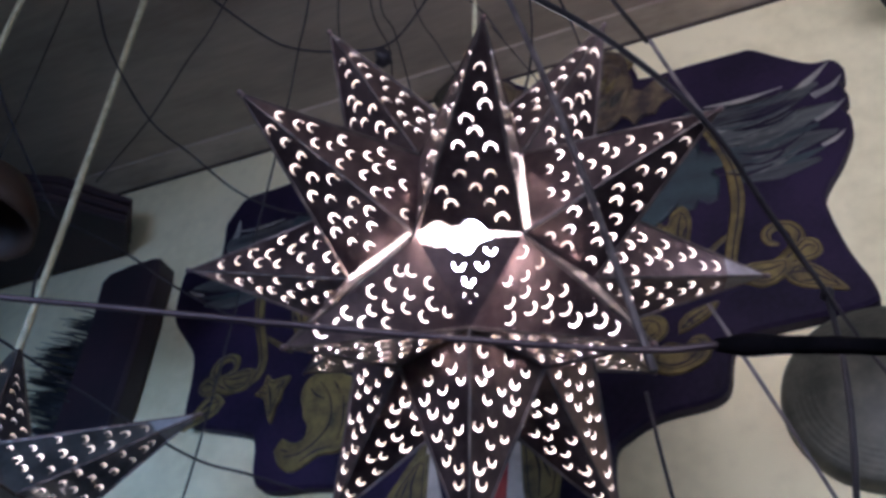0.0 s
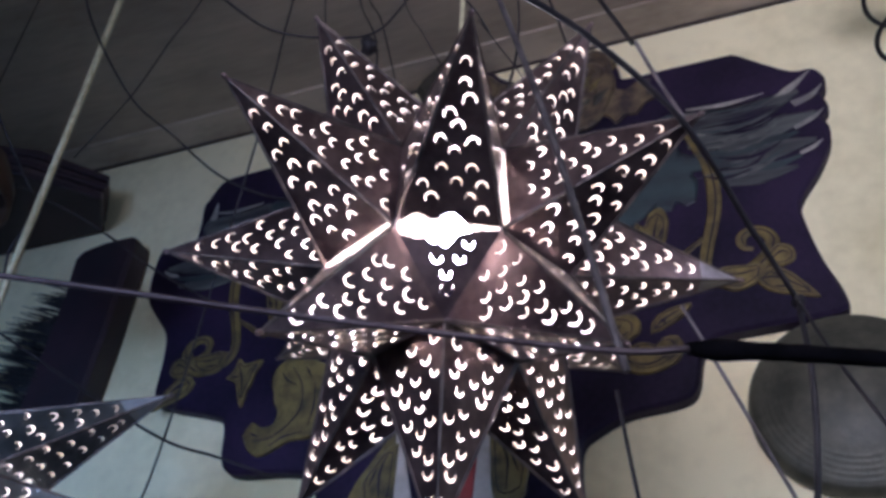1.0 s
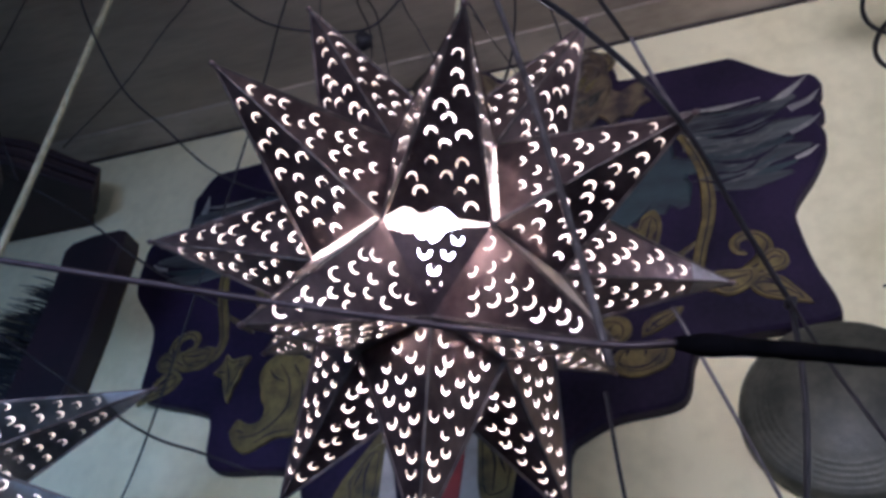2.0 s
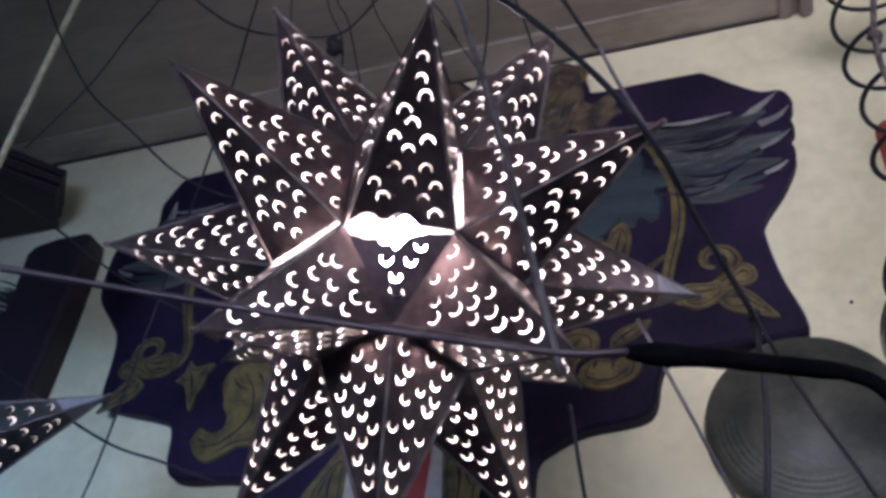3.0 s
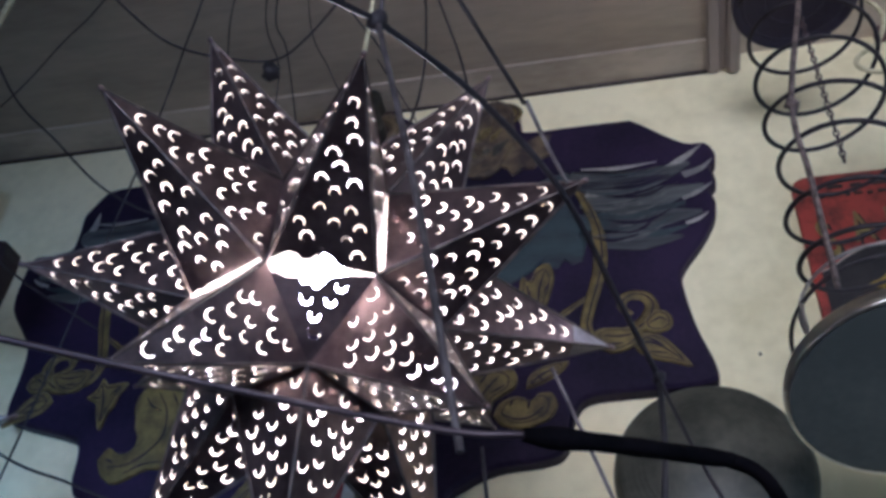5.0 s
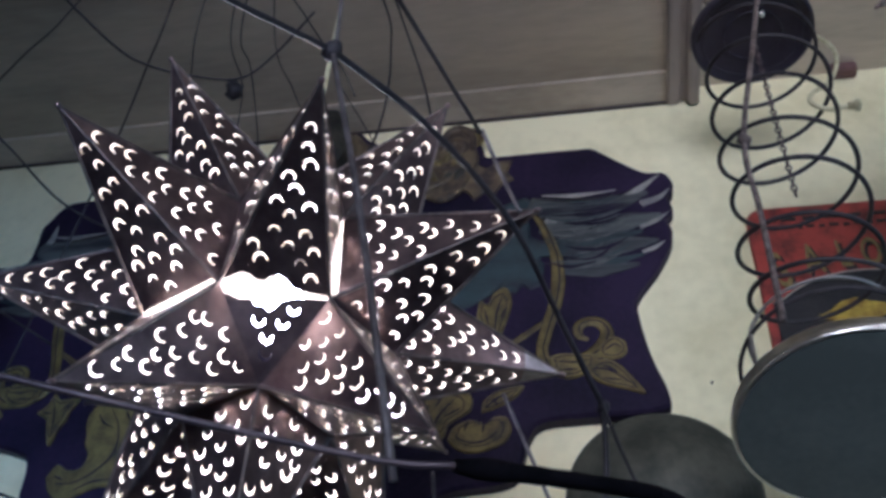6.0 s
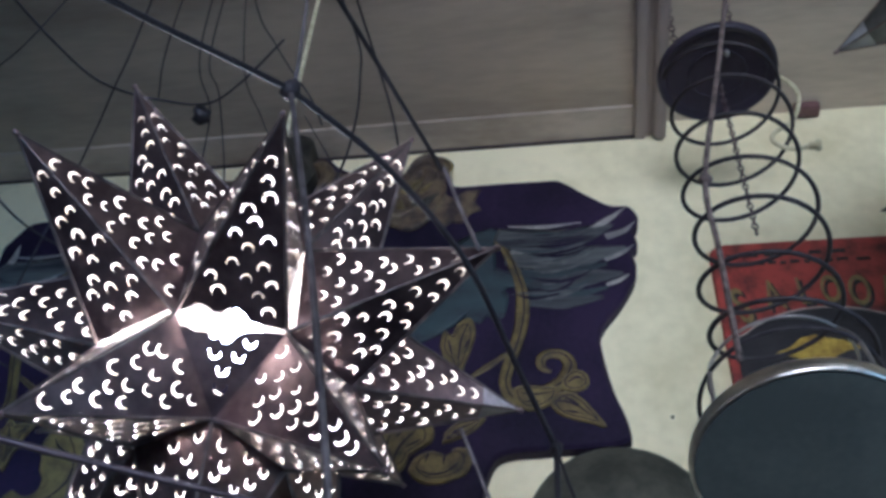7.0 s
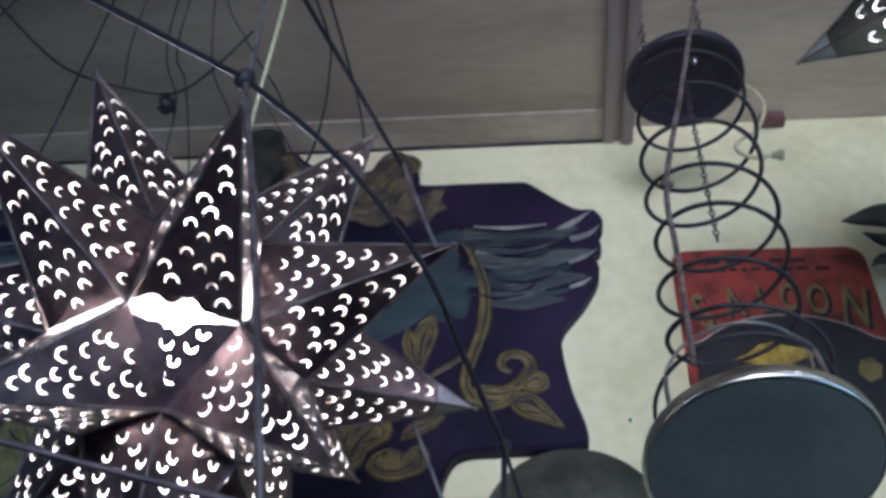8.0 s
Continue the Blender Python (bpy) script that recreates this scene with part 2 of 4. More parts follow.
def board_outline():
    right = [(0.0, 3.19), (0.06, 3.19), (0.09, 3.16), (0.13, 3.135), (0.17, 3.14), (0.205, 3.12), (0.238, 3.122), (0.265, 3.158), (0.297, 3.171), (0.328, 3.145), (0.345, 3.095), (0.355, 3.071), (0.45, 3.07), (0.555, 3.069), (0.57, 3.067), (0.585, 3.056), (0.63, 3.015), (0.67, 2.985),
             (0.705, 2.98), (0.72, 2.95), (0.716, 2.925), (0.708, 2.915), (0.713, 2.875), (0.70, 2.855), (0.706, 2.825), (0.70, 2.79), (0.672, 2.735), (0.632, 2.675), (0.63, 2.625), (0.643, 2.545), (0.664, 2.47), (0.65, 2.44), (0.53, 2.433),
             (0.46, 2.427), (0.435, 2.40), (0.42, 2.34), (0.39, 2.32), (0.31, 2.31), (0.255, 2.285), (0.23, 2.26), (0.22, 2.18), (0.17, 2.1), (0.0, 2.06)]
    left = right[:12] + [(0.40, 3.06), (0.50, 3.05), (0.575, 3.045), (0.601, 3.029), (0.622, 2.99), (0.632, 2.97), (0.628, 2.92), (0.632, 2.872), (0.66, 2.864), (0.715, 2.862), (0.725, 2.80), (0.716, 2.727),
                         (0.672, 2.665), (0.644, 2.623), (0.635, 2.561), (0.632, 2.475), (0.60, 2.45), (0.483, 2.414), (0.452, 2.388), (0.443, 2.319), (0.41, 2.288), (0.31, 2.28), (0.25, 2.26), (0.22, 2.18), (0.17, 2.1), (0.0, 2.06)]
    r = [(PX + p.x, p.y) for p in curve_points([(x, z, 0) for x, z in right], 4)]
    l = [(PX - p.x, p.y) for p in curve_points([(x, z, 0) for x, z in left], 4)]
    return r + l[::-1][1:-1]


board = thing("painted_board", "dark carved wooden cartouche board with gold scrolls hung on the wall", "wall board", (PX, WALL_Y, 2.6))
o = part("board", plate(bmesh.new(), [(x - PX, z - 2.6) for x, z in board_outline()], -0.032, -0.003, 0.006), BOARD, board)

# ---- the lit star ----
STAR_C, STAR_R, STAR_TURN, CORE = Vector((-0.297, 0.727, 2.184)), 0.30, -24.8, 0.049


def crescent(cx, cy, ang, w, th, legs=0.5):
    """A horseshoe hole: a dome that looks along ang, with two tapering legs."""
    N = 6
    ring = [math.pi * k / N for k in range(N + 1)]
    outer = [(w, -legs * w)] + [(w * math.cos(a), w * math.sin(a)) for a in ring] + [(-w, -legs * w * 0.8)]
    inner = [(-w + 0.5 * th, -legs * w * 0.8)] + [((w - th * (0.62 + 0.38 * math.sin(a))) * math.cos(a), (w - th * 1.15) * math.sin(a)) for a in ring[::-1]] + [(w - 0.5 * th, -legs * w)]
    c, d = math.cos(ang - math.pi / 2), math.sin(ang - math.pi / 2)
    return [(cx + x * c - y * d, cy + x * d + y * c) for x, y in outer + inner]


# rows of holes on a spike's face: height, and places across
SPIKE_HOLES = [(0.065, (0.16, 0.5, 0.84)), (0.145, (0.3, 0.7)), (0.215, (0.16, 0.52, 0.86)), (0.295, (0.3, 0.74)), (0.37, (0.5,)), (0.425, (0.24, 0.8)), (0.49, (0.5,)),
               (0.56, (0.3,)), (0.61, (0.7,)), (0.69, (0.55,)), (0.79, (0.5,))]
CORNER_HOLES = [(0.16, (0.2, 0.5, 0.8)), (0.34, (0.32, 0.68)), (0.5, (0.5,)), (0.66, (0.5,))]
WIDE_HOLES = [(0.09, (0.14, 0.38, 0.62, 0.86)), (0.2, (0.2, 0.5, 0.8)), (0.31, (0.16, 0.5, 0.84)), (0.42, (0.3, 0.7)), (0.53, (0.3, 0.72)), (0.62, (0.5,)), (0.7, (0.5,))]
LARGE_HOLES = [(0.1, (0.25, 0.75)), (0.24, (0.5,)), (0.37, (0.3, 0.7)), (0.5, (0.5,))]


def pierced_face(bm, a, b, tip, rng, inset, rows=SPIKE_HOLES, size=0.0059):
    """A thin triangular sheet a-b-tip with horseshoe holes, dark outside and bare inside.
    inset: how far the lower edge stands open, in rows of (place from a to b, width)."""
    from mathutils.geometry import tessellate_polygon
    base = b - a
    w = base.length
    ex = base.normalized()
    mid = (a + b) / 2
    ey = tip - mid
    ey = (ey - ex * ey.dot(ex))
    h = ey.length
    ey.normalize()
    nz = ex.cross(ey)
    tx = (tip - a).dot(ex)
    edge = inset if isinstance(inset, list) else [(0.0, inset), (1.0, inset)]
    loops = [[(u * w, g) for u, g in edge] + [(tx, h)]]
    flip = rng.random() < 0.5
    for v, places in rows:
        for u in places:
            y = h * (v + rng.uniform(-0.014, 0.014))
            xl, xr = tx * y / h, w + (tx - w) * y / h
            x = xl + (xr - xl) * (0.04 + 0.92 * ((1 - u if flip else u) + rng.uniform(-0.05, 0.05)))
            s = size * rng.uniform(0.8, 1.1)
            if min(x - xl, xr - x) < s * 1.25:
                s = min(x - xl, xr - x) * 0.74
            floor_y = float(np.interp(x / w, [e[0] for e in edge], [e[1] for e in edge]))
            if s < 0.0026 or y - s * 1.2 < floor_y + 0.003:
                continue
            loops.append(crescent(x, y, math.pi / 2 + rng.uniform(-0.3, 0.3), s, s * rng.uniform(0.26, 0.44), rng.uniform(0.3, 0.7)))
    flat = [p for L in loops for p in L]
    tris = tessellate_polygon([[Vector((x, y, 0)) for x, y in L] for L in loops])
    layers = []
    for side in (0, 1):
        vs = [bm.verts.new(a + ex * x + ey * y - nz * (0.0008 * side)) for x, y in flat]
        layers.append(vs)
        for t in tris:
            q = [vs[i] for i in t]
            n = (q[1].co - q[0].co).cross(q[2].co - q[0].co)
            if (n.dot(nz) > 0) == (side == 1):
                q.reverse()
            try:
                bm.faces.new(q).material_index = side
            except ValueError:
                pass
    k = 0
    for L in loops:
        for i in range(len(L)):
            p, q = k + i, k + (i + 1) % len(L)
            bm.faces.new((layers[0][p], layers[0][q], layers[1][q], layers[1][p])).material_index = 1
        k += len(L)
    return bm


# seams that stand open: spike, its neighbour, and rows of (place from the low or west end to the other, width)
SLITS = [((0, -1, -1), (0, -1, 0), [(0, 0.007), (0.3, 0.012), (1, 0.014)]), ((0, -1, 0), (0, -1, -1), [(0, 0.003), (1, 0.006)]),
         # open seam; its two humps are shaped as the bulb's glare
         ((1, -1, 0), (1, -1, -1), [(0, 0.003), (0.08, 0.006), (0.15, 0.011), (0.2, 0.013), (0.26, 0.012), (0.33, 0.007), (0.4, 0.008), (0.46, 0.014), (0.52, 0.015), (0.58, 0.012), (0.66, 0.004), (1, 0.001)]),
         ((1, 0, 0), (1, -1, 0), [(0, 0.008), (0.6, 0.004), (1, 0.0005)])]
# open seam of the corner panel, widened to the outline of the bulb's glare
GLARE_GAP = [(0, 0.0015), (0.3, 0.004), (0.42, 0.008), (0.48, 0.016), (0.53, 0.019), (0.58, 0.014), (0.64, 0.016), (0.7, 0.011), (0.8, 0.012), (0.9, 0.009), (1, 0.009)]


def star_lantern(at, radius, turn, core, label, bends, seed, open_seams=True, rows=SPIKE_HOLES, caps=(), metal=STAR_OUT, size=0.0059):
    st = thing("star_lantern", label, "lantern", at, "pierced star lanterns")
    rng = random.Random(seed)
    rot = Matrix.Rotation(radians(turn), 3, "Z")
    big = 1 + math.sqrt(2)
    def square(d):
        vs = []
        for s in range(3):
            for sx in (1, -1):
                for sy in (1, -1):
                    for sz in (1, -1):
                        q = [sx, sy, sz]
                        q[s] *= big
                        vs.append(Vector(q) * core)
        best = max(v.dot(d) for v in vs)
        pick = [v for v in vs if v.dot(d) > best - 1e-5]
        u = d.orthogonal().normalized()
        w = d.cross(u)
        return sorted(pick, key=lambda v: math.atan2(v.dot(w), v.dot(u)))
    dirs = []
    for x in (-1, 0, 1):
        for y in (-1, 0, 1):
            for z in (-1, 0, 1):
                if 1 <= abs(x) + abs(y) + abs(z) <= 2:
                    dirs.append((x, y, z))
    for key in dirs:
        d = Vector(key).normalized()
        sq = [rot @ v for v in square(d)]
        tip = rot @ (d * radius) + Vector(bends.get(key, (0, 0, 0)))
        sp = part("spike", tube(bmesh.new(), [v * 0.99 for v in sq], 0.0004, 5, True), metal, st)
        for k in range(4):
            a, b = sq[k], sq[(k + 1) % 4]
            gap = 0.0
            if open_seams:
                side = rot.inverted() @ (a + b)
                for me_key, to_key, wide in SLITS:
                    if me_key == key and side.normalized().dot((d + Vector(to_key).normalized()).normalized()) > 0.99:
                        onward = a.z < b.z if abs(a.z - b.z) > 0.01 else a.x < b.x
                        gap = wide if onward else [(1 - u, g) for u, g in wide[::-1]]
            part("spike_face", pierced_face(bmesh.new(), a, b, tip, rng, gap, rows, size), [metal, STAR_IN], sp)
        bm = bmesh.new()
        ax = (tip - rot @ (d * core * 2.4)).normalized()
        lathe(bm, [(0, -0.004), (0.0024, -0.003), (0.003, 0.0005), (0.002, 0.003), (0, 0.004)], 10, Matrix.Translation(tip) @ ax.to_track_quat("Z", "Y").to_matrix().to_4x4())
        part("tip_bead", bm, STAR_OUT, sp, smooth=True)
        if key in caps:
            low = [tip + (v - tip) * 0.24 for v in sq]
            bm = bmesh.new()
            vs = [bm.verts.new(v + (v - tip - ax * (v - tip).dot(ax)) * 0.06) for v in low]
            vt = bm.verts.new(tip + ax * 0.001)
            for k in range(4):
                bm.faces.new((vs[k], vs[(k + 1) % 4], vt))
            bmesh.ops.recalc_face_normals(bm, faces=bm.faces)
            part("tip_cap", bm, TIP_DARK if metal is STAR_OUT else TIP_TIN, sp, "bare silvery metal tip")
        for k in range(4):
            part("seam", tube(bmesh.new(), [sq[k] * 1.002, tip * 1.0005], [0.0022, 0.0012], 6), STAR_EDGE, sp)
    for sx in (1, -1):
        for sy in (1, -1):
            for sz in (1, -1):
                c = [rot @ (Vector((sx * (big if i == 0 else 1), sy * (big if i == 1 else 1), sz * (big if i == 2 else 1))) * core) for i in range(3)]
                if sx * sy * sz < 0:
                    c.reverse()
                bm = bmesh.new()
                pierced_face(bm, *c, rng, GLARE_GAP if open_seams and (sx, sy, sz) == (1, -1, -1) else 0.0, CORNER_HOLES, size)
                part("corner_panel", bm, [metal, STAR_IN], st)
    bm = bmesh.new()
    lathe(bm, [(0, -0.02), (0.018, -0.015), (0.028, 0.003), (0.028, 0.021), (0.016, 0.043), (0.012, 0.055), (0, 0.057)], 20)
    part("bulb", bm, GLASS_BULB, st, "lit bulb", True)
    bm = lathe(bmesh.new(), [(0, 0.055), (0.015, 0.055), (0.016, 0.09), (0.008, 0.1), (0, 0.1)], 20)
    part("lamp_socket", bm, BLACK_TIN, st, "black socket", True)
    return st


BENDS = {(1, -1, 0): (0.012, 0.013, 0.037), (0, -1, 0): (0.003, 0.008, 0.047), (1, 0, 0): (0.003, 0.01, 0.018), (1, 1, 0): (-0.003, 0.007, -0.006), (0, -1, 1): (-0.004, 0.008, -0.003),
         (1, 0, 1): (-0.015, 0.012, 0.008), (0, -1, -1): (0.009, -0.004, 0.019), (1, 0, -1): (0.003, -0.034, 0.005)}
# directions are in the star's own frame: x, y level, z up
star = star_lantern(STAR_C, STAR_R, STAR_TURN, CORE, "dark pierced metal star lantern, lit, hanging on a cord", BENDS, 3, caps=((1, 1, 0),))
lamp = bpy.data.lights.new("bulb_light", "POINT")
lamp.energy, lamp.shadow_soft_size, lamp.color = 19, 0.03, (1.0, 0.8, 0.6)
new("bulb_light", lamp).location = STAR_C + Vector((0, 0, -0.03))


def shift(bm, parent):
    """Moves a mesh built in the room's coordinates into its thing's frame."""
    top = parent
    while top.parent:
        top = top.parent
    bmesh.ops.translate(bm, verts=bm.verts, vec=-top.location)
    return bm


def wpart(name, bm, material, parent, label="", smooth=True):
    return part(name, shift(bm, parent), material, parent, label, smooth)


def rod(pts, radius, sides=8, n=8):
    return tube(bmesh.new(), curve_points(pts, n) if len(pts) > 2 else pts, radius, sides)


# ---- cord and ceiling rose of the lit star ----
cord = thing("lamp_cord", "yellowed lamp cord running from the ceiling to the star", "cord", (STAR_C.x, STAR_C.y, CEIL_Z))
wpart("cord", rod([(STAR_C.x + 0.004, STAR_C.y, CEIL_Z), (STAR_C.x - 0.003, STAR_C.y, 2.9), (STAR_C.x - 0.002, STAR_C.y, STAR_C.z + 0.27)], 0.0032), CORD, cord)
wpart("ceiling_rose", lathe(bmesh.new(), [(0, -0.03), (0.02, -0.028), (0.035, -0.01), (0.038, 0.0), (0, 0.0)], 24, Matrix.Translation((STAR_C.x, STAR_C.y, CEIL_Z))), CORNICE, cord)

# ---- painted relief on the board ----
FRONT = WALL_Y - 0.033
TEAL = noise_mat("teal_paint", (0.01, 0.01, 0.02), (0.03, 0.05, 0.053), 12, 0.55, bump=0.2, spread=(0.3, 0.62), stretch=(0.5, 1, 1.6))
FEATHER = noise_mat("grey_blue_feather_paint", (0.012, 0.012, 0.02), (0.12, 0.13, 0.12), 16, 0.55, bump=0.2, spread=(0.34, 0.7), stretch=(0.25, 1, 2.6))
CREST = noise_mat("brown_gold_carving", (0.03, 0.02, 0.02), (0.13, 0.095, 0.05), 30, 0.55, bump=0.6)
LEAFY_DARK = noise_mat("dark_green_brown_carving", (0.014, 0.013, 0.012), (0.05, 0.045, 0.03), 30, 0.6, bump=0.6)
PALE = noise_mat("pale_grey_paint", (0.15, 0.145, 0.14), (0.36, 0.34, 0.3), 16, 0.5, bump=0.2)
PALE_DIM = noise_mat("dim_grey_green_paint", (0.04, 0.045, 0.045), (0.12, 0.125, 0.115), 30, 0.55, bump=0.2)
CRIMSON = noise_mat("crimson_paint", (0.22, 0.02, 0.02), (0.36, 0.05, 0.04), 16, 0.5)
CREAM = noise_mat("cream_paint", (0.36, 0.3, 0.24), (0.5, 0.43, 0.36), 16, 0.5)


def brush(pts, widths, mirror, flat=0.14, y=FRONT):
    """A raised painted stroke on the board, through (x, z) from the board's middle line."""
    bm = bmesh.new()
    P = curve_points([(PX + (-(min(x, 0.59) if z > 2.86 else x) if mirror else x), 0, z) for x, z in pts], 8)
    n = len(P)
    k = len(widths) - 1
    W = [widths[min(int(i / (n - 1) * k), k - 1)] * (1 - (i / (n - 1) * k - min(int(i / (n - 1) * k), k - 1))) + widths[min(int(i / (n - 1) * k), k - 1) + 1] * (i / (n - 1) * k - min(int(i / (n - 1) * k), k - 1)) for i in range(n)]
    tube(bm, P, W, 8)
    for v in bm.verts:
        v.co.y = y + v.co.y * flat
    return bm


SCROLLS = [
    ("vine", [(0.44, 2.90), (0.463, 2.864), (0.487, 2.79), (0.492, 2.73), (0.486, 2.672), (0.466, 2.6), (0.46, 2.56), (0.475, 2.528), (0.51, 2.522)], (0.003, 0.01, 0.013, 0.011, 0.01, 0.008)),
    ("vine", [(0.393, 2.573), (0.427, 2.598), (0.462, 2.624)], (0.003, 0.006, 0.004)),
    ("curl", [(0.54, 2.584), (0.524, 2.593), (0.524, 2.612), (0.54, 2.622), (0.561, 2.617), (0.572, 2.599), (0.568, 2.58), (0.555, 2.56), (0.53, 2.545), (0.5, 2.545)], (0.004, 0.009, 0.01, 0.012, 0.014, 0.008)),
    ("leaf", [(0.26, 3.00), (0.275, 3.05), (0.30, 3.075)], (0.01, 0.022, 0.008)),
    ("leaf", [(0.335, 2.985), (0.325, 3.03), (0.30, 3.05)], (0.008, 0.018, 0.006)),
    ("crest_scroll", [(0.285, 3.10), (0.29, 3.135), (0.315, 3.15), (0.338, 3.13), (0.325, 3.105), (0.305, 3.115)], (0.006, 0.012, 0.012, 0.01, 0.005)),
    ("crest_scroll", [(0.02, 3.075), (0.08, 3.06), (0.14, 3.08), (0.20, 3.06), (0.235, 3.08)], (0.008, 0.016, 0.012, 0.016, 0.006)),
    ("crest_scroll", [(0.04, 3.02), (0.10, 2.99), (0.16, 3.01), (0.22, 2.98)], (0.006, 0.014, 0.014, 0.004)),
]
# filled gold shapes with dark drawn lines: name, outline, lines
FILLS = [
    ("leaf", [(0.535, 2.52), (0.549, 2.537), (0.567, 2.541), (0.588, 2.528), (0.605, 2.506), (0.627, 2.47), (0.597, 2.479), (0.567, 2.488), (0.546, 2.501)], [[(0.545, 2.522), (0.575, 2.515), (0.612, 2.483)], [(0.56, 2.53), (0.585, 2.512)], [(0.56, 2.502), (0.59, 2.496)]]),
    ("lobe", [(0.556, 2.563), (0.57, 2.58), (0.584, 2.585), (0.6, 2.575), (0.604, 2.556), (0.594, 2.543), (0.573, 2.54), (0.558, 2.548)], [[(0.565, 2.556), (0.582, 2.568), (0.594, 2.562)]]),
    ("calyx", [(0.47, 2.548), (0.49, 2.556), (0.53, 2.552), (0.552, 2.55), (0.55, 2.53), (0.53, 2.512), (0.5, 2.505), (0.478, 2.52)], [[(0.485, 2.54), (0.515, 2.536), (0.54, 2.54)], [(0.49, 2.522), (0.52, 2.522)]]),
    ("notched_leaf", [(0.343, 2.648), (0.349, 2.683), (0.364, 2.672), (0.374, 2.697), (0.396, 2.709), (0.407, 2.682), (0.402, 2.647), (0.393, 2.619), (0.384, 2.589), (0.373, 2.584), (0.363, 2.61), (0.35, 2.624)], [[(0.378, 2.6), (0.38, 2.65), (0.392, 2.694)], [(0.366, 2.625), (0.358, 2.66)], [(0.388, 2.64), (0.397, 2.66)]]),
    ("blossom east", [(0.302, 2.398), (0.308, 2.415), (0.317, 2.425), (0.337, 2.433), (0.352, 2.43), (0.363, 2.425), (0.378, 2.436), (0.398, 2.436), (0.407, 2.42), (0.405, 2.405), (0.396, 2.39), (0.372, 2.378), (0.342, 2.373), (0.316, 2.382)], [[(0.315, 2.402), (0.34, 2.39), (0.365, 2.393), (0.385, 2.41)], [(0.363, 2.424), (0.36, 2.408)], [(0.335, 2.43), (0.33, 2.412)]]),
    ("pointed_leaf east", [(0.357, 2.447), (0.36, 2.466), (0.372, 2.48), (0.39, 2.489), (0.428, 2.495), (0.415, 2.475), (0.4, 2.464), (0.375, 2.452)], [[(0.363, 2.453), (0.385, 2.472), (0.412, 2.485)], [(0.375, 2.472), (0.384, 2.46)]]),
    ("acanthus west", [(0.4, 2.358), (0.385, 2.382), (0.366, 2.372), (0.35, 2.37), (0.336, 2.38), (0.334, 2.4), (0.345, 2.418), (0.349, 2.44), (0.356, 2.458), (0.356, 2.48), (0.345, 2.5), (0.32, 2.514), (0.3, 2.506), (0.284, 2.511), (0.262, 2.495), (0.245, 2.485), (0.236, 2.462), (0.221, 2.45), (0.228, 2.425), (0.219, 2.402), (0.236, 2.38), (0.24, 2.357), (0.264, 2.337), (0.299, 2.337), (0.325, 2.325), (0.357, 2.312), (0.384, 2.328)],
     [[(0.375, 2.345), (0.345, 2.345), (0.31, 2.365), (0.285, 2.4), (0.29, 2.45), (0.315, 2.49)], [(0.265, 2.36), (0.258, 2.4), (0.262, 2.45)], [(0.24, 2.41), (0.248, 2.44)], [(0.3, 2.45), (0.322, 2.462), (0.336, 2.48)], [(0.34, 2.33), (0.31, 2.345), (0.275, 2.35)], [(0.27, 2.46), (0.285, 2.485)], [(0.384, 2.36), (0.365, 2.352)]]),
    ("lily west", [(0.463, 2.489), (0.447, 2.506), (0.44, 2.53), (0.425, 2.515), (0.387, 2.518), (0.4, 2.49), (0.402, 2.472), (0.41, 2.455), (0.418, 2.42), (0.433, 2.455), (0.44, 2.475)], [[(0.437, 2.515), (0.425, 2.48), (0.419, 2.44)], [(0.45, 2.49), (0.432, 2.485)], [(0.4, 2.508), (0.415, 2.49)]]),
    ("fan_leaf east", [(0.238, 2.475), (0.262, 2.49), (0.284, 2.486), (0.31, 2.494), (0.338, 2.482), (0.34, 2.455), (0.322, 2.44), (0.302, 2.426), (0.296, 2.405), (0.28, 2.393), (0.266, 2.4), (0.25, 2.421), (0.25, 2.45)], [[(0.275, 2.405), (0.285, 2.44), (0.312, 2.474)], [(0.26, 2.43), (0.268, 2.465)], [(0.296, 2.44), (0.322, 2.455)], [(0.28, 2.46), (0.29, 2.478)]]),
    ("base_leaf", [(0.081, 2.303), (0.098, 2.3), (0.112, 2.284), (0.13, 2.262), (0.145, 2.236), (0.142, 2.21), (0.135, 2.185), (0.09, 2.185)], [[(0.1, 2.285), (0.112, 2.25), (0.11, 2.2)], [(0.118, 2.262), (0.13, 2.23)]]),
]
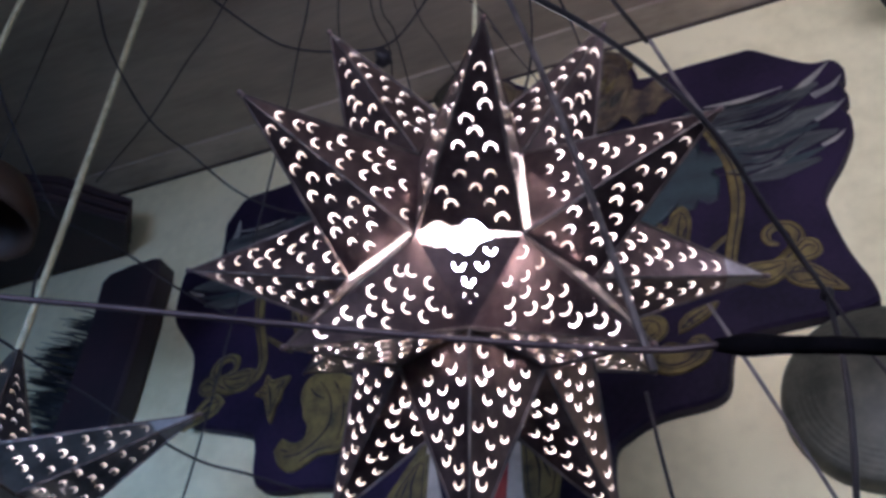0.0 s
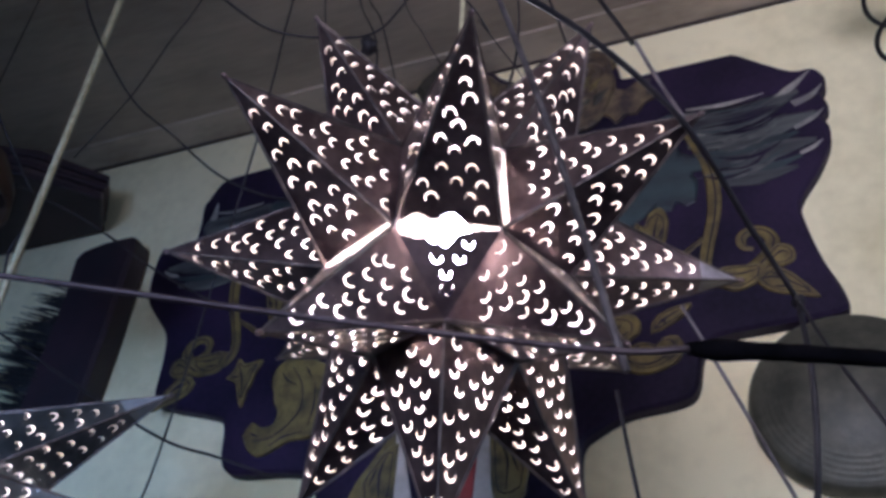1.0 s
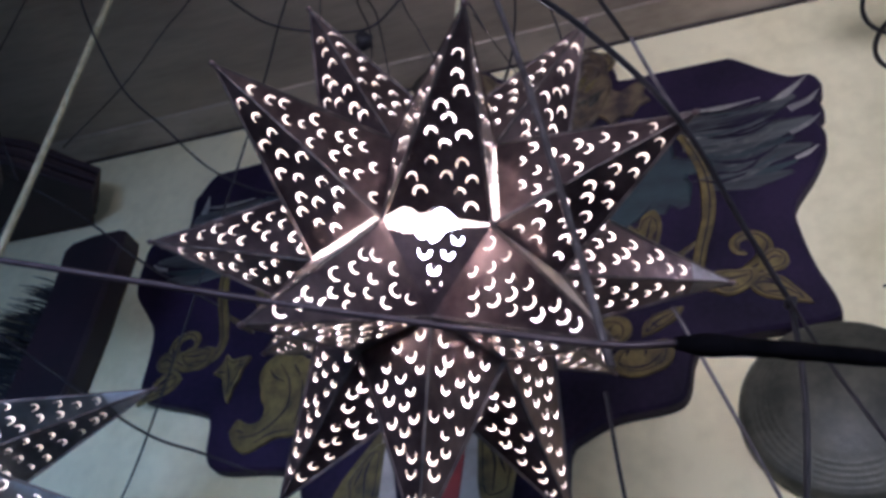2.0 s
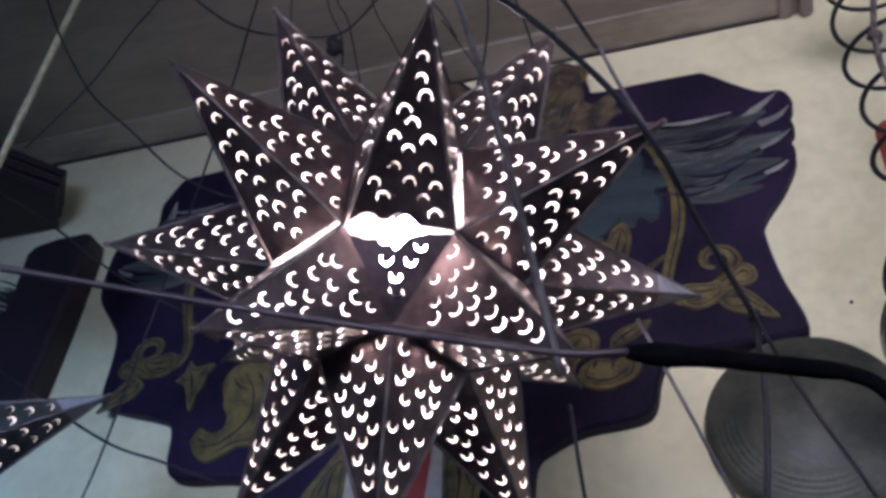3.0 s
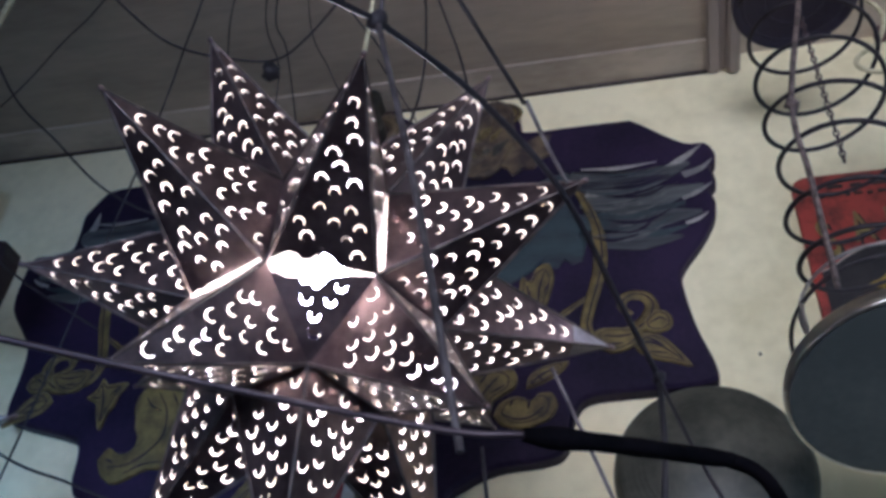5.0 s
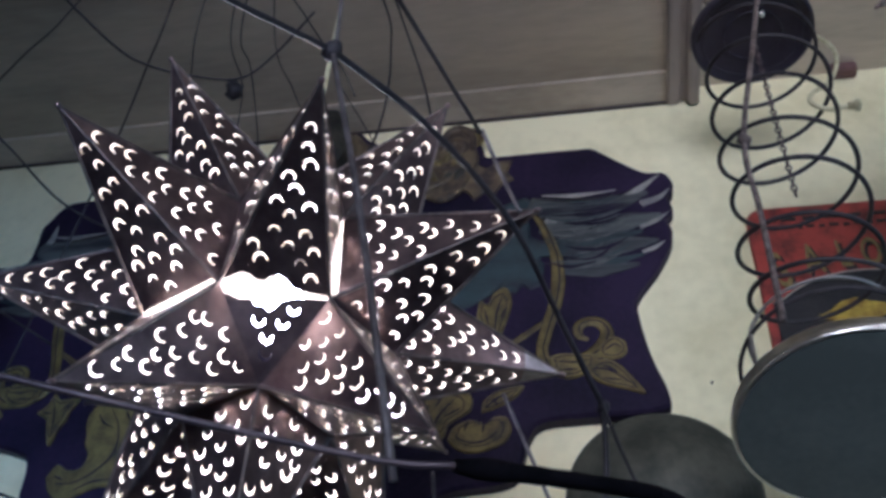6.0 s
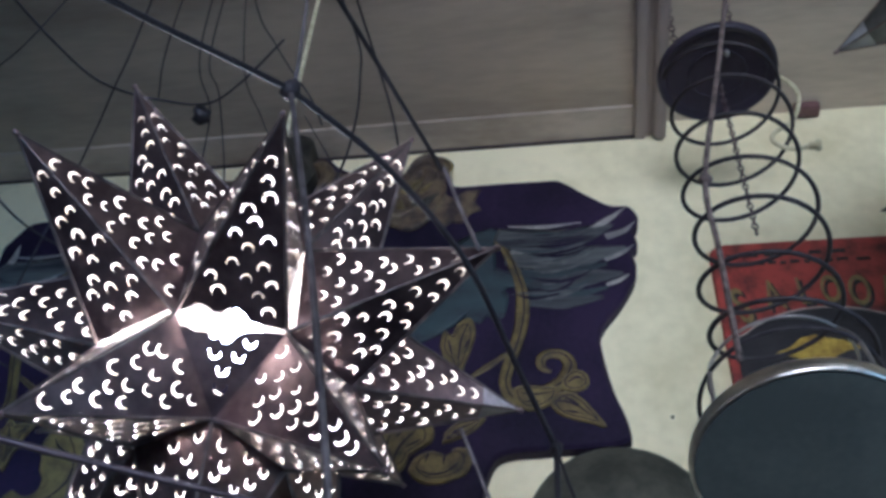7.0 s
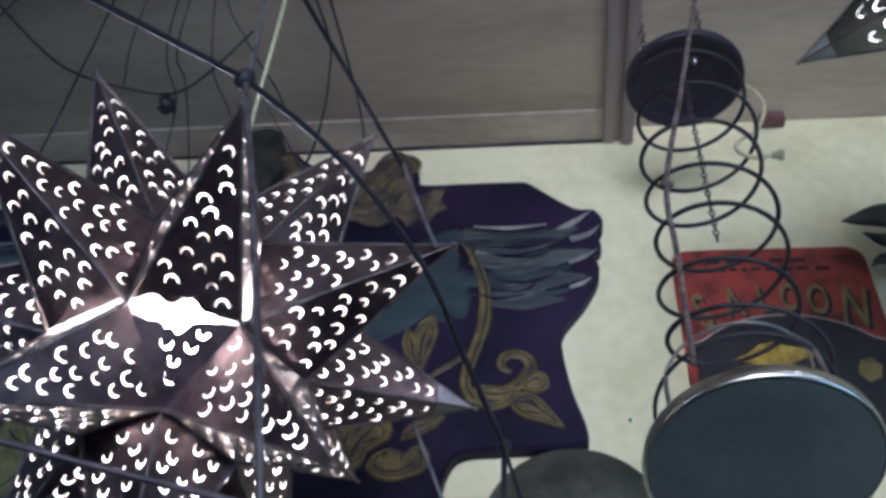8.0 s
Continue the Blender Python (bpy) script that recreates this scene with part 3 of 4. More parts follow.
PLUMES = [
    (TEAL, [(0.27, 2.66), (0.33, 2.72), (0.385, 2.80), (0.40, 2.88), (0.44, 2.93)], (0.02, 0.045, 0.055, 0.045, 0.01)),
    (TEAL, [(0.40, 2.70), (0.42, 2.76), (0.46, 2.82)], (0.015, 0.035, 0.02)),
    (FEATHER, [(0.44, 2.915), (0.52, 2.89), (0.60, 2.90), (0.67, 2.925)], (0.02, 0.034, 0.026, 0.004)),
    (FEATHER, [(0.46, 2.85), (0.54, 2.842), (0.62, 2.85), (0.69, 2.865)], (0.014, 0.03, 0.024, 0.004)),
    (FEATHER, [(0.47, 2.795), (0.55, 2.79), (0.62, 2.795), (0.68, 2.80)], (0.012, 0.026, 0.02, 0.004)),
    (FEATHER, [(0.50, 2.74), (0.57, 2.738), (0.64, 2.745)], (0.008, 0.018, 0.004)),
    (TEAL, [(0.43, 2.80), (0.53, 2.80), (0.652, 2.825)], (0.02, 0.022, 0.004)),
    (TEAL, [(0.50, 2.75), (0.58, 2.752), (0.65, 2.768)], (0.008, 0.012, 0.003)),
    (TEAL, [(0.41, 2.785), (0.435, 2.745), (0.45, 2.705)], (0.03, 0.036, 0.01)),
    (PALE, [(0.465, 2.938), (0.535, 2.931), (0.61, 2.938)], (0.002, 0.006, 0.001)),
    (PALE, [(0.48, 2.905), (0.54, 2.895), (0.606, 2.903), (0.657, 2.937), (0.698, 2.972)], (0.004, 0.014, 0.011, 0.008, 0.001)),
    (PALE, [(0.655, 2.895), (0.69, 2.908), (0.712, 2.93)], (0.009, 0.006, 0.001)),
    (PALE, [(0.648, 2.836), (0.68, 2.85), (0.706, 2.87)], (0.006, 0.005, 0.001)),
    (PALE, [(0.648, 2.774), (0.67, 2.782), (0.69, 2.796)], (0.004, 0.005, 0.001)),
    (PALE, [(0.47, 2.87), (0.53, 2.845), (0.60, 2.855)], (0.008, 0.01, 0.002)),
]
for mirror in (False, True):
    for nm, pts, w in SCROLLS:
        if mirror and nm == "curl":
            pts = [(x, z - 0.03) for x, z in pts]
        o = wpart(nm, brush(pts, w, mirror), GOLD, board, "dull gold painted relief")
        line = [(p[0] + 0.2 * max(w) * (1 if i % 2 else 0.8), p[1] + 0.08 * max(w)) for i, p in enumerate(pts)]
        wpart("painted_vein", brush(line, tuple(v * 0.11 + 0.0003 for v in w), mirror, 0.5, FRONT - max(w) * 0.125), BOARD, o, "dark painted line")
    sg = -1 if mirror else 1
    for k, (nm, outline, lines) in enumerate(FILLS):
        if nm.endswith(" east" if mirror else " west"):
            continue
        drop = 0.03 if mirror and min(p[0] for p in outline) > 0.5 else 0.0
        edge = curve_points([(x, z - drop, 0) for x, z in outline + outline[:1]], 3)[:-1]
        proud = FRONT - 0.0035 - 0.0004 * k
        o = wpart(nm.split()[0], plate(bmesh.new(), [(PX + sg * p.x, p.y) for p in edge], proud, FRONT + 0.002, 0.002), GOLD, board, "dull gold painted relief", False)
        if len(outline) < 24:
            mx, mz = sum(p.x for p in edge) / len(edge), sum(p.y for p in edge) / len(edge)
            inner = [(PX + sg * (mx + 0.74 * (p.x - mx)), proud, mz + 0.74 * (p.y - mz)) for p in edge]
            wpart("painted_vein", tube(bmesh.new(), inner, 0.0011, 5, True), BOARD, o, "dark painted line")
        for line in lines:
            wpart("painted_vein", brush([(x, z - drop) for x, z in line], (0.0008, 0.0022, 0.0008), mirror, 0.4, proud), BOARD, o, "dark painted line")
    for mt, pts, w in PLUMES:
        wpart("plume_stroke", brush(pts, w, mirror, 0.03), mt, board, "painted plume stroke")
crest_line = [(0.0, 3.17), (0.06, 3.17), (0.1, 3.125), (0.16, 3.122), (0.205, 3.1), (0.245, 3.105), (0.27, 3.145), (0.297, 3.157), (0.318, 3.138), (0.332, 3.09), (0.335, 3.04), (0.3, 2.96), (0.26, 2.94), (0.2, 2.965), (0.12, 2.93), (0.0, 2.96)]
crest = wpart("crest", plate(bmesh.new(), [(PX + p.x, p.y) for p in curve_points([(x, z, 0) for x, z in crest_line], 4)] + [(PX - p.x, p.y) for p in curve_points([(x, z, 0) for x, z in crest_line], 4)[::-1][1:-1]], FRONT - 0.012, FRONT - 0.002, 0.004), CREST, board, "carved brown and gold crest", False)
for mirror in (False, True):
    for pts, w in (([(0.25, 3.1), (0.272, 3.14), (0.3, 3.148), (0.322, 3.12), (0.325, 3.08)], (0.006, 0.01, 0.01, 0.006)), ([(0.26, 3.07), (0.285, 3.11), (0.305, 3.09), (0.29, 3.06)], (0.006, 0.012, 0.012, 0.005)), ([(0.11, 3.1), (0.15, 3.06), (0.2, 3.07), (0.24, 3.03)], (0.006, 0.014, 0.012, 0.004)),
                   ([(0.08, 3.02), (0.13, 2.98), (0.19, 3.0), (0.24, 2.98), (0.28, 3.0)], (0.006, 0.014, 0.01, 0.014, 0.004)), ([(0.02, 3.13), (0.05, 3.15), (0.075, 3.12), (0.06, 3.08), (0.02, 3.06)], (0.006, 0.012, 0.014, 0.012, 0.006)), ([(0.18, 3.1), (0.21, 3.085), (0.235, 3.09)], (0.004, 0.012, 0.004)), ([(0.3, 3.04), (0.27, 3.02), (0.23, 3.05)], (0.004, 0.014, 0.004))):
        wpart("carved_scroll", brush(pts, w, mirror, 0.5, FRONT - 0.012), CREST, crest)
    sg = -1 if mirror else 1
    maple = [(0.312, 3.03), (0.33, 3.04), (0.354, 3.027), (0.378, 3.044), (0.408, 3.046), (0.396, 3.015), (0.41, 2.99), (0.388, 2.98), (0.372, 2.955), (0.35, 2.958), (0.33, 2.94), (0.318, 2.962), (0.3, 2.975), (0.312, 3.0)]
    o = wpart("maple_leaf", plate(bmesh.new(), [(PX + sg * x, z) for x, z in maple], FRONT - 0.006, FRONT + 0.002, 0.002), CREST, board, "pointed brown gold leaf", False)
rp = random.Random(21)
for k in range(46):
    v = k / 45
    z0, z1 = 2.752 + 0.165 * v + rp.uniform(-0.008, 0.008), 2.775 + 0.16 * v + rp.uniform(-0.008, 0.008)
    x0, x1 = rp.uniform(0.455, 0.53), rp.uniform(0.585, 0.655)
    sag = rp.uniform(0.008, 0.02)
    wide = rp.uniform(0.0014, 0.005)
    mt = rp.choice((TEAL, FEATHER, FEATHER, BOARD, PALE_DIM))
    line = [(x0, z0), ((2 * x0 + x1) / 3, (2 * z0 + z1) / 3 - sag), ((x0 + 2 * x1) / 3, (z0 + 2 * z1) / 3 - sag), (x1, z1)]
    wpart("plume_streak", brush(line, (0.0004, wide, wide * 0.8, 0.0003), False, 0.05, FRONT - 0.0018), mt, board, "fine painted plume streak")
for mirror in (False, True):
    for k in range(22):
        u, row = (k % 11) / 10, k // 11
        x, z = 0.05 + 0.24 * u + rp.uniform(-0.008, 0.008), 2.985 + 0.055 * row + rp.uniform(-0.01, 0.01)
        lean = rp.uniform(-0.02, 0.035)
        tall = rp.uniform(0.035, 0.06) * (0.7 if row else 1)
        wpart("carved_leaf", brush([(x, z), (x + lean * 0.3, z + tall * 0.5), (x + lean, z + tall)], (0.003, rp.uniform(0.007, 0.012), 0.001), mirror, 0.45, FRONT - 0.012), rp.choice((CREST, GOLD, LEAFY_DARK)), crest, "carved leaf")
finial = [(-0.085, 3.0), (-0.07, 3.08), (-0.09, 3.13), (-0.06, 3.17), (-0.03, 3.2), (0.02, 3.21), (0.045, 3.185), (0.04, 3.14), (0.06, 3.09), (0.04, 3.03), (0.05, 2.98)]
wpart("finial", plate(bmesh.new(), [(PX + p.x, p.y) for p in curve_points([(x, z, 0) for x, z in finial], 4)], FRONT - 0.06, FRONT - 0.006, 0.012), LEAFY_DARK, board, "dark carved finial standing forward", False)
for red, cream in (([(0.064, 2.337), (0.012, 2.215), (0.0, 2.17), (0.05, 2.17)], [(0.066, 2.337), (0.052, 2.17), (0.09, 2.17), (0.088, 2.24), (0.081, 2.303)]),
                   ([(-0.09, 2.333), (-0.158, 2.24), (-0.19, 2.17), (-0.085, 2.17)], [(-0.088, 2.333), (-0.083, 2.17), (-0.048, 2.17), (-0.059, 2.227), (-0.07, 2.275)])):
    bm = plate(bmesh.new(), [(PX + x, z) for x, z in red], FRONT - 0.003, FRONT + 0.002, 0.001)
    wpart("painted_wedge", bm, CRIMSON if red[0][0] > 0 else GOLD, board, "crimson painted wedge" if red[0][0] > 0 else "dull gold painted wedge", False)
    bm = plate(bmesh.new(), [(PX + x, z) for x, z in cream], FRONT - 0.005, FRONT + 0.002, 0.001)
    wpart("painted_stripe", bm, CREAM, board, "cream painted stripe", False)

# ---- bent wire frame close to the camera ----
HUB, JUNC = (-0.125, 0.343, 2.098), (0.024, 0.613, 1.997)
frame_wire = thing("hanging_wire_frame", "bent black wire frame with grey rods tied at joints, hanging", "wire frame", HUB)
wpart("crossbar", rod([(-0.58, 0.158, 1.872), (-0.321, 0.234, 1.832), (-0.17, 0.279, 1.808), (-0.064, 0.309, 1.793), (-0.028, 0.317, 1.792)], 0.0014, 10), BAR, frame_wire)
wpart("sleeve", rod([(-0.03, 0.3165, 1.792), (0.005, 0.338, 1.797), (0.046, 0.366, 1.803)], [0.0025, 0.0034, 0.0044, 0.0046, 0.0042, 0.0038, 0.0036, 0.0037, 0.0035, 0.0038, 0.0036, 0.0034, 0.0036, 0.0035, 0.0037, 0.0034, 0.003], 12), RUBBER, frame_wire, "thick black sleeve")
wpart("bent_end", rod([(0.044, 0.365, 1.803), (0.054, 0.371, 1.801), (0.061, 0.374, 1.793), (0.068, 0.381, 1.775), (0.082, 0.395, 1.73)], 0.0032, 10), RUBBER, frame_wire)
wpart("strut", rod([HUB, (-0.087, 0.328, 1.945), (-0.057, 0.332, 1.795)], 0.0018, 10), GREY_ROD, frame_wire, "grey metal strut")
wpart("upper_strut", rod([(HUB[0] + 0.002, HUB[1], HUB[2]), (-0.137, 0.345, 2.39), (-0.143, 0.345, CEIL_Z)], 0.0016, 8), GREY_ROD, frame_wire, "grey hanging wire")
wpart("wire_arm", rod([HUB, (-0.077, 0.405, 2.092), (-0.029, 0.473, 2.062), (0.0, 0.555, 2.03), JUNC], 0.0022, 10), WIRE, frame_wire)
wpart("wire_arm", rod([JUNC, (0.022, 0.61, 1.93), (0.012, 0.62, 1.86), (-0.01, 0.63, 1.76)], 0.0022, 10), WIRE, frame_wire)
wpart("wire_arm", rod([(0.022, 0.608, 2.0), (0.04, 0.59, 1.93), (0.07, 0.57, 1.84)], 0.0014, 8), WIRE, frame_wire)
wpart("wire_arm", rod([(-0.36, 0.02, 1.94), (-0.27, 0.10, 1.985), (-0.195, 0.235, 2.05), HUB], 0.0021, 10), WIRE, frame_wire)
for j, r in ((HUB, 0.0065), (JUNC, 0.0048)):
    bm = lathe(bmesh.new(), [(0, -1.2 * r), (0.7 * r, -r), (r, -0.2 * r), (0.85 * r, 0.5 * r), (0.4 * r, 1.1 * r), (0, 1.2 * r)], 12, Matrix.Translation(j) @ Euler((0.4, 0.7, 0)).to_matrix().to_4x4())
    wpart("joint", bm, WIRE, frame_wire, "wrapped black joint")
wpart("wire_arm", rod([(-0.17, 0.2, 2.24), (-0.119, 0.383, 2.252), (-0.068, 0.564, 2.259)], 0.0021, 8), WIRE, frame_wire)
wpart("thin_rod", rod([(-0.066, 0.563, 2.261), (-0.052, 0.582, 2.226), (-0.036, 0.60, 2.19)], 0.0018, 8), GREY_ROD, frame_wire, "grey rod")
wpart("thin_wire", rod([(-0.246, 0.645, 2.457), (-0.217, 0.699, 2.421), (-0.205, 0.725, 2.40)], 0.0009, 6), WIRE, frame_wire)
wpart("thin_rod", rod([(-0.08, 0.832, 2.155), (-0.04, 0.88, 2.062), (0.0, 0.932, 1.965), (0.03, 0.97, 1.88)], 0.002, 8), GREY_ROD, frame_wire, "grey rod")
wpart("thin_wire", rod([(-0.174, 0.945, 2.13), (-0.171, 0.98, 2.065), (-0.166, 1.01, 2.0)], 0.0022, 8), WIRE, frame_wire)

# ---- the wire net under the ceiling ----
net = thing("wire_net", "thin black wire net with knotted crossings hung under the ceiling", "wire net", (-0.7, 0.85, CEIL_Z))
NET = [
    ("ring_wire", [(-0.80, 0.62, 2.87), (-0.76, 0.707, 2.844), (-0.703, 0.802, 2.82), (-0.663, 0.842, 2.815), (-0.605, 0.876, 2.821), (-0.535, 0.903, 2.834), (-0.48, 0.892, 2.864), (-0.40, 0.85, 2.92)], 0.0022),
    ("ring_wire", [(-0.94, 0.56, 2.96), (-0.967, 0.668, 2.897), (-0.982, 0.744, 2.843), (-0.968, 0.858, 2.779), (-0.928, 0.938, 2.75), (-0.873, 1.03, 2.713), (-0.795, 1.102, 2.702), (-0.70, 1.15, 2.72)], 0.0021),
    ("ring_wire", [(-1.23, 0.86, 2.42), (-1.168, 0.956, 2.383), (-1.083, 1.085, 2.334), (-0.995, 1.194, 2.289), (-0.925, 1.256, 2.277), (-0.847, 1.318, 2.26)], 0.0024),
    ("ring_wire", [(-1.13, 0.80, 2.59), (-1.07, 0.888, 2.578), (-1.028, 0.951, 2.564), (-0.965, 1.047, 2.529), (-0.88, 1.15, 2.50)], 0.002),
    ("strand", [(-0.58, 0.72, CEIL_Z), (-0.63, 0.803, 2.897), (-0.675, 0.858, 2.837), (-0.716, 0.909, 2.776), (-0.789, 0.989, 2.66), (-0.966, 1.159, 2.269), (-1.02, 1.19, 2.13)], 0.0018),
    ("strand", [(-0.62, 0.70, CEIL_Z), (-0.78, 0.77, 2.90), (-0.862, 0.803, 2.826), (-0.955, 0.846, 2.765), (-1.05, 0.86, 2.66)], 0.0015),
    ("strand", [(-0.57, 0.78, CEIL_Z), (-0.587, 0.825, 2.903), (-0.603, 0.876, 2.825)], 0.0014),
    ("strand", [(-0.52, 0.78, CEIL_Z), (-0.541, 0.848, 2.908), (-0.539, 0.929, 2.853), (-0.548, 0.97, 2.77)], 0.0015),
    ("strand", [(-0.51, 0.80, CEIL_Z), (-0.526, 0.855, 2.91), (-0.522, 0.913, 2.871), (-0.527, 1.009, 2.794), (-0.53, 1.05, 2.72)], 0.0015),
    ("strand", [(-0.50, 0.80, CEIL_Z), (-0.477, 0.881, 2.911), (-0.461, 0.956, 2.863), (-0.44, 1.0, 2.82)], 0.0014),
    ("strand", [(-0.37, 0.95, CEIL_Z), (-0.318, 0.98, 3.077), (-0.305, 0.98, 2.973), (-0.30, 0.98, 2.878), (-0.305, 0.98, 2.777), (-0.32, 0.98, 2.70)], 0.0022),
    ("strand", [(-0.34, 0.96, CEIL_Z), (-0.268, 0.98, 2.978), (-0.248, 0.98, 2.905), (-0.233, 0.98, 2.843), (-0.222, 0.98, 2.785)], 0.0022),
    ("strand", [(-0.53, 0.85, CEIL_Z), (-0.458, 0.85, 3.001), (-0.416, 0.85, 2.914), (-0.379, 0.85, 2.841), (-0.333, 0.85, 2.759), (-0.305, 0.85, 2.69)], 0.0014),
    ("strand", [(-1.02, 0.56, 2.72), (-1.035, 0.626, 2.647), (-1.039, 0.718, 2.582), (-1.031, 0.80, 2.52)], 0.002),
    ("strand", [(-1.09, 0.87, 2.555), (-1.117, 0.876, 2.535), (-1.141, 0.883, 2.499), (-1.151, 0.901, 2.45)], 0.002),
]
for nm, pts, r in NET:
    wpart(nm, rod(pts, r, 6), WIRE, net)
bm = bmesh.new()
rk = random.Random(5)
bmesh.ops.create_icosphere(bm, subdivisions=2, radius=0.015)
for v in bm.verts:
    v.co = Vector((-0.543, 0.918, 2.824)) + v.co * rk.uniform(0.75, 1.25)
wpart("knot", bm, WIRE, net, "tangled knot")

# ---- second and third star lantern ----
tip2, up2 = Vector((-0.709, 0.844, 2.147)), Vector((-0.99, 0.78, 2.275))
second = star_lantern(up2 - Vector((0, 0, 0.30)), 0.30, 6.0, 0.049, "pierced metal star lantern with silvery tips, lit, on a cord", {(1, 0, 1): (0.07, 0.04, -0.04)}, 11, False, WIDE_HOLES, ((1, 0, 1),), STAR_SILVER)
third = star_lantern(Vector((0.637, 0.586, 2.641)), 0.30, 10.0, 0.049, "pierced metal star lantern with large holes, lit, under the ceiling", {}, 17, False, LARGE_HOLES, ((-1, 1, 0),), STAR_SILVER, 0.0105)
for s, watts in ((second, 6), (third, 12)):
    d = bpy.data.lights.new("bulb_light", "POINT")
    d.energy, d.shadow_soft_size, d.color = watts, 0.035, (1.0, 0.9, 0.74)
    new("bulb_light", d).location = s.location + Vector((0, 0, -0.03))
cord2 = thing("lamp_cord", "pale yellow lamp cord holding a star lantern", "cord", (up2.x, up2.y, CEIL_Z))
wpart("cord", rod([(up2.x, up2.y, up2.z - 0.01), (up2.x + 0.003, up2.y, 2.7), (up2.x, up2.y, CEIL_Z)], 0.0058, 10), CORD, cord2)
cord3 = thing("lamp_cord", "lamp cord of the star under the ceiling", "cord", (0.637, 0.586, CEIL_R))
wpart("cord", rod([(0.637, 0.586, 2.93), (0.637, 0.586, CEIL_R)], 0.003, 8), CORD, cord3)

# ---- gong on the wall ----
gong = thing("gong", "aged greenish bronze gong with turned rings hung on the wall", "gong", (0.098, WALL_Y, 2.293))
face_wall = Matrix.Rotation(radians(90), 4, "X")
prof = [(0.0, 0.064), (0.02, 0.0635), (0.04, 0.062), (0.06, 0.0585), (0.08, 0.053), (0.095, 0.048)]
for k in range(5):
    r = 0.1 + 0.008 * k
    prof += [(r, 0.0455 - 0.0032 * k), (r + 0.0016, 0.0455 - 0.0032 * k), (r + 0.0032, 0.0436 - 0.0032 * k), (r + 0.006, 0.0434 - 0.0032 * k)]
prof += [(0.143, 0.026), (0.148, 0.017), (0.15, 0.004), (0.142, 0.004), (0.138, 0.02), (0, 0.04)]
part("disc", lathe(bmesh.new(), prof, 72, face_wall), BRONZE, gong, smooth=True)
bm = bmesh.new()
tube(bm, curve_points([(-0.03, -0.012, 0.14), (0.0, -0.006, 0.165), (0.03, -0.012, 0.14)], 8), 0.003, 6)
part("hanging_loop", bm, CORD, gong)

# ---- tin sign ----
sign = thing("tin_sign", "rusty red and black enamelled tin sign with yellow letters", "sign", (0.48, WALL_Y, 2.64))


def rounded(x0, z0, x1, z1, r, n=6):
    out = []
    for cx, cz, a0 in ((x1 - r, z1 - r, 0), (x0 + r, z1 - r, 90), (x0 + r, z0 + r, 180), (x1 - r, z0 + r, 270)):
        out += [(cx + r * math.cos(radians(a0 + 90 * k / n)), cz + r * math.sin(radians(a0 + 90 * k / n))) for k in range(n + 1)]
    return out


SY = WALL_Y - 0.008
wpart("sign_plate", plate(bmesh.new(), rounded(0.304, 2.40, 0.660, 2.880, 0.035), SY, WALL_Y - 0.002, 0.002), RED_TIN, sign, smooth=False)
arch = [(0.32, 2.41), (0.645, 2.41), (0.645, 2.655)] + [(0.483 + 0.19 * math.cos(a), 2.565 + 0.15 * math.sin(a)) for a in [radians(40 + 10 * k) for k in range(11)]] + [(0.32, 2.655)]
wpart("black_field", plate(bmesh.new(), arch, SY - 0.002, SY + 0.001, 0.0008), BLACK_TIN, sign, smooth=False)
edge = [(x, SY - 0.002, z) for x, z in arch[2:]]
wpart("arch_line", tube(bmesh.new(), edge, 0.0018, 6), CREAM, sign)
wpart("yellow_crest", plate(bmesh.new(), [(0.385, 2.618), (0.41, 2.63), (0.43, 2.648), (0.455, 2.655), (0.475, 2.646), (0.5, 2.64), (0.528, 2.622), (0.5, 2.618), (0.47, 2.6), (0.43, 2.602)], SY - 0.004, SY, 0.001), BRIGHT_YELLOW, sign, "bright yellow painted crest", False)


def letter(ch, x, z, size, turn=0.0):
    for off, mat, y in ((0.006, BLACK_TIN, SY - 0.0015), (0.0, YELLOW, SY - 0.003)):
        cu = bpy.data.curves.new("letter", "FONT")
        cu.body, cu.size, cu.extrude, cu.align_x, cu.align_y = ch, size, 0.0008, "CENTER", "CENTER"
        cu.materials.append(mat)
        ob = new("letter" if mat is YELLOW else "letter_shade", cu)
        ob.parent = sign
        ob.matrix_basis = Matrix.Translation(Vector((x + off, y, z - off)) - sign.location) @ Matrix.Rotation(radians(90), 4, "X") @ Matrix.Rotation(radians(turn), 4, "Z") @ Matrix.Diagonal((0.62, 1.25, 1, 1))
        ob.data.offset = 0.0006


for ch, x, z, tn, size in (("S", 0.345, 2.722, 12, 0.092), ("A", 0.402, 2.744, 6, 0.078), ("L", 0.456, 2.751, 2, 0.07), ("O", 0.503, 2.752, -2, 0.07), ("O", 0.551, 2.745, -5, 0.078), ("N", 0.612, 2.727, -10, 0.104)):
    letter(ch, x, z, size, tn)
for k, (x, w) in enumerate(((0.345, 0.012), (0.366, 0.018), (0.393, 0.008), (0.408, 0.014), (0.43, 0.01), (0.448, 0.016), (0.473, 0.01), (0.492, 0.013), (0.513, 0.01), (0.53, 0.02), (0.565, 0.024))):
    bm = box(bmesh.new(), (x, SY - 0.002, 2.822 + 0.002 * (k % 2)), (x + w, SY + 0.0005, 2.828 + 0.002 * (k % 2)))
    wpart("text_bar", bm, BLACK_TIN, sign, smooth=False)
